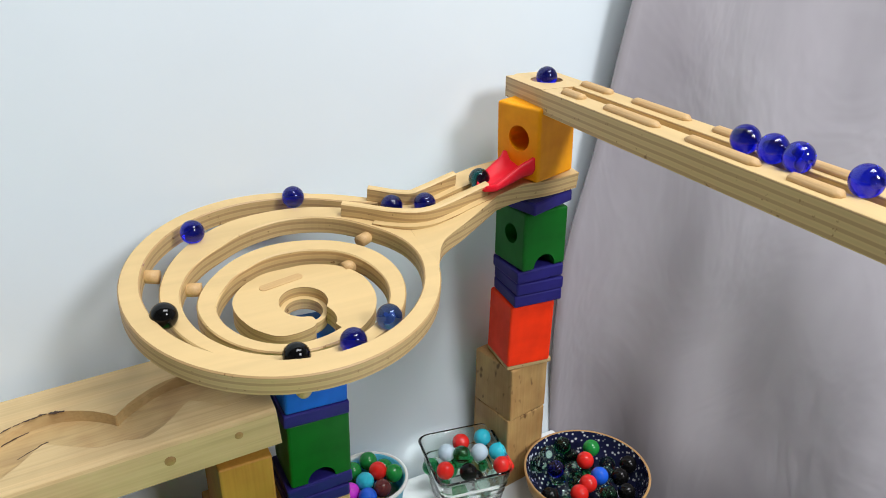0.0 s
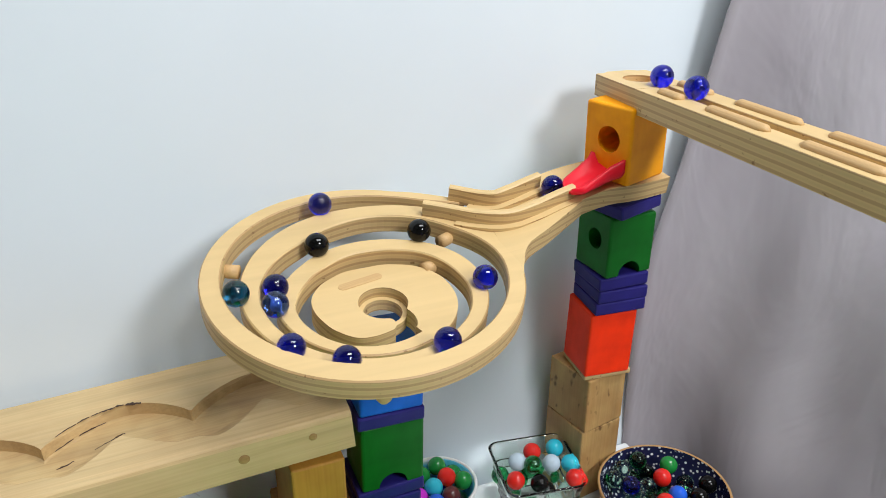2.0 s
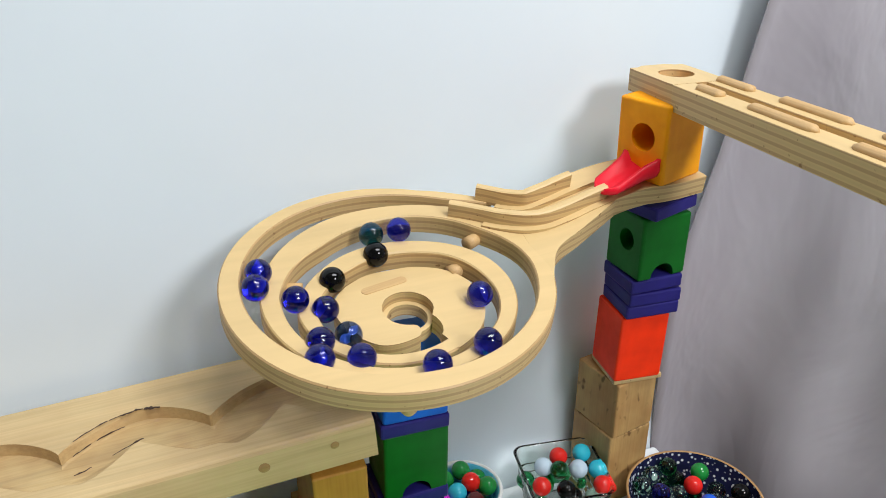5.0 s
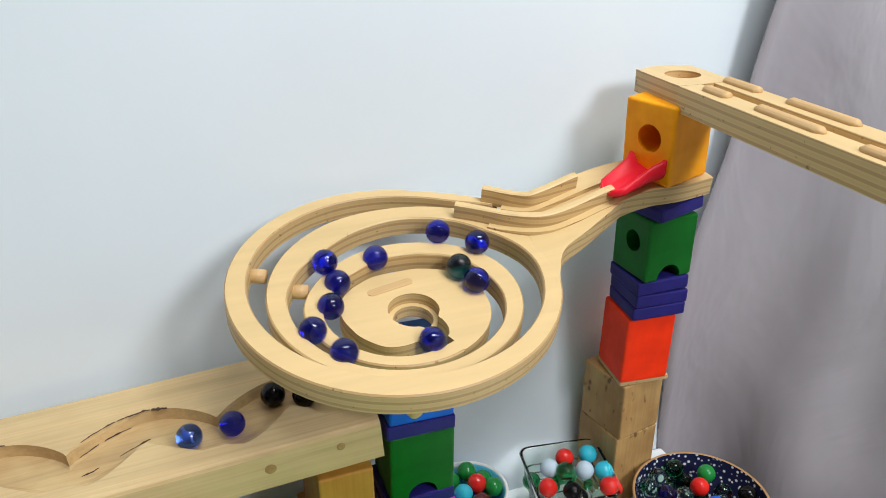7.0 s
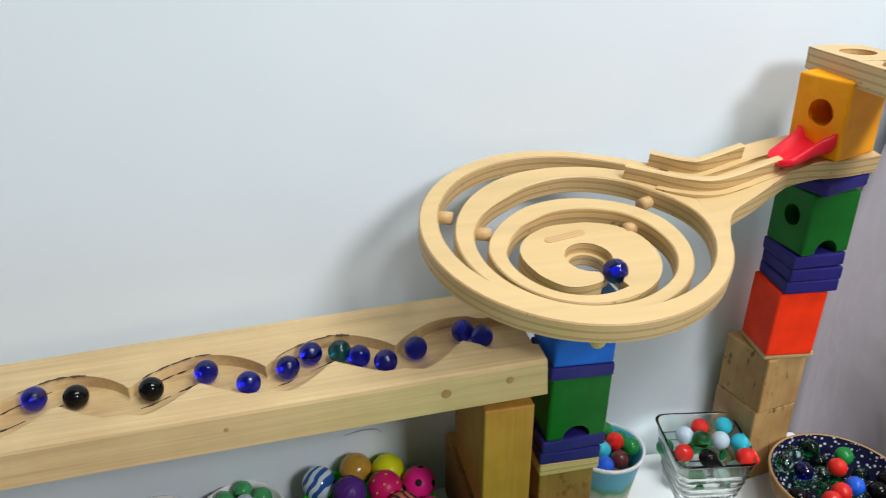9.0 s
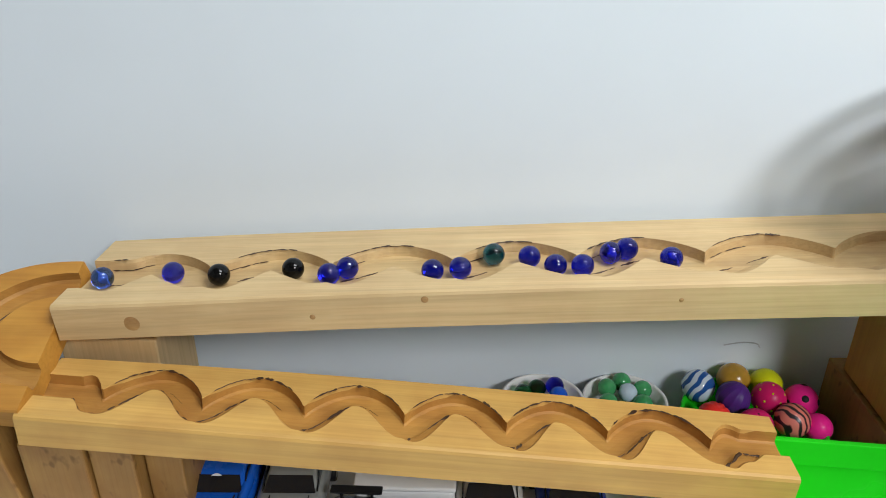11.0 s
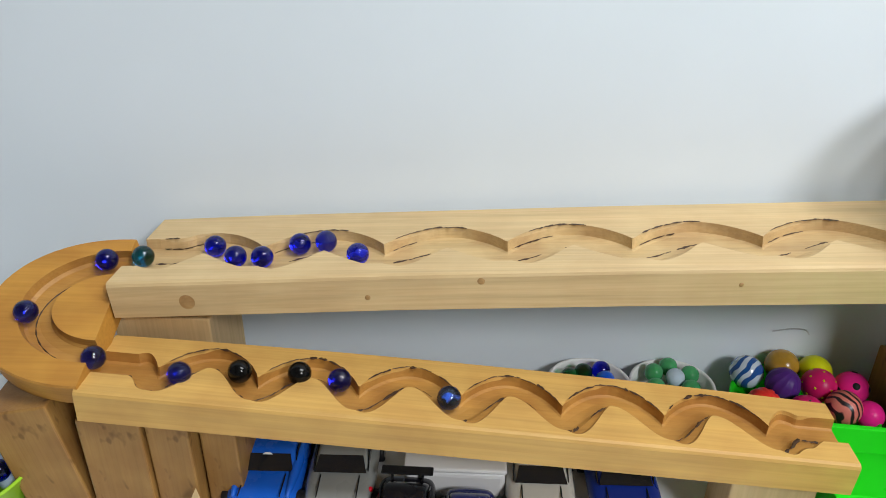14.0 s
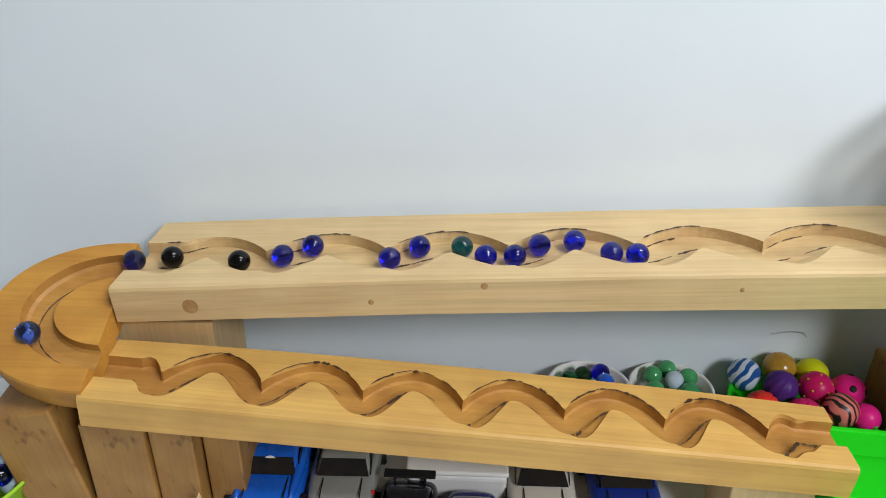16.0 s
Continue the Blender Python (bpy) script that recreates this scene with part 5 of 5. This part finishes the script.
# ---- the rolling marbles ----
ROLL = {
    1: [(0, 5.464), (0.5, 5.892), (1, 6.304), (1.5, 7.024), (2, 7.900), (2.5, 8.564), (3, 9.212), (3.5, 9.808), (4, 10.748), (4.2, 11.112), (5.7, 12.400), (6.3, 13.190), (6.5, 13.686), (7, 14.178), (7.5, 14.974), (9.5, 17.614), (10, 18.302), (10.2, 18.506), (11.65, 20.106), (12.15, 20.997), (12.5, 21.512), (12.65, 21.666), (13, 22.116), (13.15, 22.316), (13.5, 22.726), (13.65, 22.970), (13.82, 23.156)],
    2: [(0, 5.232), (0.5, 5.756), (1, 6.176), (1.5, 6.792), (2, 7.748), (2.5, 8.416), (3, 9.048), (3.5, 9.576), (4, 10.292), (4.2, 10.632), (5.6, 12.100), (6.3, 12.900), (6.5, 13.434), (7, 13.910), (7.5, 14.730), (8, 15.294), (9, 16.418), (9.5, 16.922), (10, 17.538), (10.2, 17.806), (11.65, 19.498), (12.15, 19.929), (12.5, 20.438), (12.65, 20.774), (13, 21.296), (13.15, 21.544), (13.5, 21.966), (13.65, 22.214), (13.82, 22.510)],
    3: [(0, 4.976), (0.5, 5.552), (1, 5.956), (1.5, 6.396), (2, 7.196), (2.5, 8.004), (3, 8.668), (3.5, 9.296), (4, 9.896), (4.2, 10.168), (6, 12.400), (6.5, 13.190), (7, 13.622), (7.5, 14.298), (8, 15.062), (8.5, 15.614), (9, 16.142), (9.5, 16.634), (10, 17.198), (10.2, 17.446), (11.65, 19.222), (12.15, 19.815), (12.5, 20.294), (12.65, 20.498), (13, 21.080), (13.15, 21.280), (13.5, 21.694), (13.65, 21.930), (13.82, 22.201)],
    4: [(0, 4.340), (0.5, 4.948), (1, 5.528), (1.5, 5.936), (2, 6.364), (2.5, 7.148), (3, 7.980), (3.5, 8.652), (4, 9.288), (4.2, 9.472), (6.3, 12.584), (6.6, 13.100), (7, 13.426), (7.5, 13.846), (8, 14.426), (8.5, 15.114), (9, 15.654), (9.5, 16.198), (10, 16.702), (10.2, 16.910), (11.65, 18.690), (12.15, 19.233), (12.5, 19.710), (12.65, 19.870), (13, 20.382), (13.15, 20.784), (13.5, 21.282), (13.65, 21.526), (13.82, 21.828)],
    5: [(0, 3.680), (0.5, 4.280), (1, 4.836), (1.5, 5.404), (2, 5.812), (2.5, 6.168), (3, 6.688), (3.5, 7.580), (4, 8.216), (4.2, 8.416), (6.3, 11.184), (6.5, 11.536), (7, 12.240), (7.3, 13.000), (8, 14.050), (8.5, 14.682), (9, 15.302), (9.5, 15.838), (10, 16.462), (10.2, 16.682), (11.65, 18.382), (12.15, 18.991), (12.5, 19.418), (12.65, 19.562), (13, 19.958), (13.15, 20.174), (13.5, 20.834), (13.65, 21.134), (13.82, 21.494)],
    6: [(0, 3.096), (0.5, 3.616), (1, 4.224), (1.5, 4.752), (2, 5.296), (2.5, 5.700), (3, 6.020), (3.5, 6.412), (4, 7.136), (4.2, 7.460), (6.3, 9.892), (6.5, 10.260), (7, 11.456), (7.3, 12.400), (8, 13.890), (8.5, 14.406), (9, 15.014), (9.5, 15.714), (10, 16.234), (10.2, 16.534), (11.65, 18.182), (12.15, 18.724), (12.5, 19.154), (12.65, 19.306), (13, 19.662), (13.15, 19.826), (13.5, 20.254), (13.65, 20.550), (13.82, 20.790)],
    7: [(0, 2.596), (0.5, 3.076), (1, 3.628), (1.5, 4.276), (2, 4.856), (2.5, 5.444), (3, 5.880), (3.5, 6.264), (4, 6.864), (4.2, 7.180), (6.3, 9.704), (6.5, 10.016), (7, 11.160), (7.5, 12.564), (8, 13.718), (8.5, 14.270), (9, 14.750), (9.5, 15.310), (10, 15.786), (10.2, 16.006), (11.65, 17.578), (12.15, 18.218), (12.5, 18.650), (12.65, 18.838), (13, 19.174), (13.15, 19.470), (13.5, 19.810), (13.65, 20.002), (13.82, 20.301)],
    8: [(0, 2.372), (0.5, 2.952), (1, 3.424), (1.5, 4.064), (2, 4.628), (2.5, 5.224), (3, 5.700), (3.5, 6.076), (4, 6.552), (4.2, 6.792), (6.3, 9.488), (6.5, 9.720), (7, 10.584), (7.5, 12.188), (8, 13.474), (8.5, 14.058), (9, 14.586), (9.5, 15.078), (10, 15.638), (10.2, 15.818), (11.65, 17.370), (12.15, 17.911), (12.5, 18.438), (12.65, 18.642), (13, 18.986), (13.15, 19.146), (13.5, 19.518), (13.65, 19.594), (13.82, 19.775)],
    9: [(0, 1.996), (0.5, 2.660), (1, 3.076), (1.5, 3.588), (2, 4.212), (2.5, 4.748), (3, 5.292), (3.5, 5.700), (4, 6.004), (4.2, 6.104), (6.3, 8.696), (6.5, 8.980), (7, 9.708), (7.5, 11.748), (7.85, 12.400), (8.5, 13.910), (9, 14.386), (9.5, 14.910), (10, 15.314), (10.2, 15.562), (11.65, 17.054), (12.15, 17.555), (12.5, 17.998), (12.65, 18.142), (13, 18.562), (13.15, 18.826), (13.5, 19.178), (13.65, 19.414), (13.82, 19.620)],
    10: [(0, 1.040), (0.25, 1.200), (0.5, 1.624), (0.75, 1.850), (1, 2.312), (1.5, 2.916), (2, 3.368), (2.5, 4.008), (3, 4.592), (3.5, 5.200), (4, 5.692), (4.2, 5.828), (6.3, 8.504), (6.5, 8.836), (7, 9.516), (7.5, 11.328), (8, 12.652), (8.5, 13.762), (9, 14.262), (9.5, 14.778), (10, 15.178), (10.2, 15.330), (11.65, 16.882), (12.15, 17.427), (12.5, 17.718), (12.65, 17.858), (13, 18.194), (13.15, 18.362), (13.5, 18.710), (13.65, 18.906), (13.82, 19.069)],
    11: [(0, 0.452), (0.5, 0.612), (1, 0.804), (1.37, 1.050), (1.5, 1.220), (1.7, 1.500), (1.8, 1.720), (1.9, 1.900), (2, 2.068), (2.5, 2.788), (3, 3.240), (3.5, 3.868), (4, 4.476), (4.2, 4.668), (6.3, 6.844), (6.5, 7.320), (7, 8.276), (7.5, 9.732), (8, 11.796), (8.3, 12.550), (8.5, 13.050), (9, 14.090), (9.5, 14.626), (10, 15.038), (10.2, 15.174), (11.65, 16.674), (12.15, 17.135), (12.5, 17.542), (12.65, 17.606), (13, 17.942), (13.15, 18.174), (13.5, 18.498), (13.65, 18.698), (13.82, 18.897)],
    12: [(0, 0.400), (0.5, 0.548), (1, 0.720), (1.5, 0.920), (1.75, 1.050), (2.1, 1.500), (2.2, 1.750), (2.3, 1.980), (2.5, 2.380), (3, 2.996), (3.5, 3.556), (4, 4.232), (4.2, 4.412), (6.3, 6.560), (6.5, 6.956), (7, 8.056), (7.5, 9.556), (8, 11.552), (8.4, 12.600), (8.6, 13.186), (9, 13.862), (9.5, 14.430), (10, 14.882), (10.2, 15.006), (11.65, 16.486), (12.15, 16.953), (12.5, 17.338), (12.65, 17.482), (13, 17.750), (13.15, 17.926), (13.5, 18.342), (13.65, 18.494), (13.82, 18.654)],
    13: [(0, 0.356), (0.5, 0.488), (1, 0.644), (1.5, 0.832), (1.87, 1.050), (2, 1.220), (2.4, 1.500), (2.5, 1.780), (3, 2.416), (3.5, 2.980), (4, 3.536), (4.2, 3.768), (6.3, 6.088), (6.5, 6.316), (7, 7.420), (7.5, 9.132), (8, 11.076), (8.5, 12.648), (9, 13.494), (9.5, 14.298), (10, 14.710), (10.2, 14.846), (11.65, 16.226), (12.15, 16.787), (12.5, 17.150), (12.65, 17.294), (13, 17.534), (13.15, 17.702), (13.5, 18.066), (13.65, 18.254), (13.82, 18.433)],
    14: [(0, 0.252), (0.5, 0.388), (1, 0.540), (1.5, 0.720), (2, 0.928), (2.25, 1.050), (2.6, 1.500), (2.75, 1.800), (2.88, 2.000), (3, 2.260), (3.5, 2.852), (4, 3.184), (4.2, 3.324), (6.3, 5.680), (6.5, 5.876), (7, 6.444), (7.5, 8.372), (8, 9.952), (8.5, 12.132), (9, 13.382), (9.5, 13.854), (10, 14.410), (10.2, 14.714), (11.65, 15.986), (12.15, 16.611), (12.5, 16.890), (12.65, 17.042), (13, 17.378), (13.15, 17.534), (13.5, 17.850), (13.65, 18.062), (13.82, 18.281)],
    15: [(0, -0.147), (1, 0.328), (1.5, 0.556), (2, 0.824), (2.5, 1.064), (2.6, 1.150), (2.9, 1.500), (3, 1.736), (3.2, 1.900), (3.5, 2.448), (4, 3.016), (4.2, 3.184), (6.3, 5.552), (6.5, 5.748), (7, 6.200), (7.5, 7.904), (8, 9.312), (8.5, 10.944), (9, 12.416), (9.5, 13.242), (10, 14.134), (10.2, 14.338), (11.65, 15.810), (12.15, 16.323), (12.5, 16.662), (12.65, 16.774), (13, 17.102), (13.15, 17.266), (13.5, 17.646), (13.65, 17.790), (13.82, 17.956)],
}
TURN_BACK = 13.825
DROP_A = spline([(0.0365, 0.0190, 0.3905), (0.0360, 0.0185, 0.3700), (0.0300, 0.0140, 0.3500), (0.0160, 0.0080, 0.3400), (0.0020, 0.0040, 0.3355), (-0.0150, 0.0010, 0.3275), (-0.0290, -0.0015, 0.3225)], 60)
CHUTE_LANE = [Vector((x, y, arm_top(x) + 0.0045)) for x, y in ((0.165, 0.0440), (0.145, 0.0408), (0.127, 0.0372), (0.110, 0.0358), (0.0960, 0.0430), (0.0830, 0.0540), (0.0675, 0.0645))] + [Vector(on_plate(60, lane(60), ride(60)))]
CHUTE_LINE = [SPIRAL @ p for p in spline(CHUTE_LANE, 60)]
DROP_A += [CHUTE_LINE[0]]
EXIT = [SPIRAL @ Vector(p) for p in (on_plate(975, lane(975), ride(975)), (0.0135, -0.0465, -0.0150), (0.0180, -0.0350, -0.0165), (0.0150, -0.0240, -0.0175), (0.0085, -0.0160, -0.0215))]
EXIT += [Vector((-0.1850, -0.0420, 0.2380)), Vector((-0.1880, -0.0350, 0.2180)), Vector((-0.2020, -0.0250, 0.2130)), Vector((-0.2250, up_y(-0.225) - 0.0060, up_z(-0.225) + 0.0035))]
EXIT_LINE = spline(EXIT, 80)
BEND = [(-0.862, -0.0145), (-0.890, -0.0155), (-0.9097, -0.0308), (-0.9185, -0.0492), (-0.9135, -0.068), (-0.9008, -0.0797), (-0.8841, -0.0832), (-0.864, -0.0855)]


def groove_mid(x, swing, base, peak, period):
    return base + swing * math.cos(2 * math.pi * (x - peak) / period)


def upper_spot(x):
    u = x - UP_X0
    v = 0.0005 + 0.0133 * math.cos(2 * math.pi * (u - 0.137) / 0.0905) + up_skew(u)
    w = max(0.0, min(1.0, 1 - (min(abs(x - UP_X0), abs(x - UP_X1)) - 0.018) / 0.02))
    v = v * (1 - w) - 0.0090 * w
    return Vector((x, up_y(x) + v, up_z(x) - 0.0010))


def lower_spot(x):
    v = groove_mid(x, 0.0139, 0.0082, -0.7795, 0.0693)
    w = max(0.0, min(1.0, 1 - (min(abs(x - LO_X0), abs(x - LO_X1)) - 0.030) / 0.012))
    v = v * (1 - w) + 0.0025 * w
    return Vector((x, lo_y(x) + v, lo_z(x) + 0.0018 + 0.0065 * max(0.0, 1 - (x - LO_X0) / 0.03)))


def bend_spots():
    pts = [Vector((x, y, 0.1442 + 0.40 * (y + 0.0545) + 0.0022)) for x, y in BEND]
    pts[0], pts[-1] = upper_spot(-0.862), lower_spot(-0.864)
    return pts


BEND_LINE = spline(bend_spots(), 60)


def along(line, f):
    f = max(0.0, min(0.99999, f)) * (len(line) - 1)
    i = int(f)
    return line[i].lerp(line[i + 1], f - i)


def spot(s):
    """Place of a marble's middle at the way s."""
    if s < 1:
        return Vector((0.0365, 0.0190, 0.3835)) + rail_u * (0.38 * (1 - s)) + rail_n * 0.0066
    if s < 2:
        return along(DROP_A, s - 1)
    if s < 3:
        return along(CHUTE_LINE, s - 2)
    if s < 12.15:
        p = 60 + (s - 3) * 100
        return SPIRAL @ Vector(on_plate(p, lane(p), ride(p)))
    if s < 13.15:
        return along(EXIT_LINE, s - 12.15)
    if s < 19.52:
        return upper_spot(-0.225 - (s - 13.15) / 10)
    if s < 20.52:
        return along(BEND_LINE, s - 19.52)
    return lower_spot(-0.864 + (s - 20.52) / 10)


def steady(knots):
    """Monotone smooth reading of (t, s) knots."""
    t = np.array([k[0] for k in knots]); s = np.array([k[1] for k in knots])
    h, d = np.diff(t), np.diff(s) / np.diff(t)
    m = np.r_[d[0], np.zeros(len(t) - 2), d[-1]]
    for k in range(1, len(t) - 1):
        if d[k - 1] * d[k] > 0:
            w1, w2 = 2 * h[k] + h[k - 1], h[k] + 2 * h[k - 1]
            m[k] = (w1 + w2) / (w1 / d[k - 1] + w2 / d[k])

    def at(x):
        k = int(min(max(np.searchsorted(t, x) - 1, 0), len(h) - 1))
        f = (x - t[k]) / h[k]
        return float((2 * f ** 3 - 3 * f * f + 1) * s[k] + (f ** 3 - 2 * f * f + f) * h[k] * m[k] + (3 * f * f - 2 * f ** 3) * s[k + 1] + (f ** 3 - f * f) * h[k] * m[k + 1])
    return at


LOOKS = {1: (M_CLEAR, "pale blue clear glass marble with a swirl", True), 3: (M_BLACK, "black glossy glass marble", False), 4: (M_BLACK, "black glossy glass marble", False),
         9: (M_TEAL, "dark teal clear glass marble", False), 5: (M_BLUE, "blue glass marble with a faint swirl", False), 13: (M_BLUE, "blue glass marble with a pale swirl", True), 15: (M_BLUE, "blue glass marble with a pale swirl", True)}


def twist_core():
    secs = []
    for k in range(15):
        z = (k / 14 - 0.5) * 0.0105
        q = 0.0026 * math.sin(math.pi * (k + 0.6) / 15.2)
        a = k * 0.33
        c, s = math.cos(a), math.sin(a)
        secs.append([(q * c - 0.0004 * s, q * s + 0.0004 * c, z), (-q * c - 0.0004 * s, -q * s + 0.0004 * c, z), (-q * c + 0.0004 * s, -q * s - 0.0004 * c, z), (q * c + 0.0004 * s, q * s - 0.0004 * c, z)])
    return strips(secs)


ROLLERS = {}
CORE = paint("white_swirl", (0.62, 0.70, 0.80), 0.3)
BIG = {}
for k in ROLL:
    mat, words, core = LOOKS.get(k, ((M_BLUE, M_NAVY)[k % 2], "deep blue clear glass marble", False))
    if mat.name not in BIG:
        BIG[mat.name] = done("rolling_marble", ball(BALL, 48, 32), mat, True)
    ob = tagged(new("rolling_marble", BIG[mat.name]), words + " on the run", "marble", "marbles on the run")
    if core:
        part("swirl", twist_core(), CORE, ob, "pale swirl inside the glass", None, True)
    ROLLERS[k] = ob


def motions():
    for k, ob in ROLLERS.items():
        at = steady(ROLL[k])
        rows, turn, last = [], Matrix.Rotation(0.7 * k, 4, "X"), None
        for fr in range(0, 481):
            t = fr / 30
            p = spot(at(t if t <= TURN_BACK else 2 * TURN_BACK - t))
            if last is not None:
                d = p - last
                if d.length > 1e-7:
                    turn = Matrix.Rotation(min(d.length / BALL, 1.45), 4, Vector((0, 0, 1)).cross(d) if abs(d.z) < d.length * 0.98 else Vector((1, 0, 0))) @ turn
            last = p
            rows.append((t, Matrix.Translation(p) @ turn))
        walk(ob, rows)


motions()
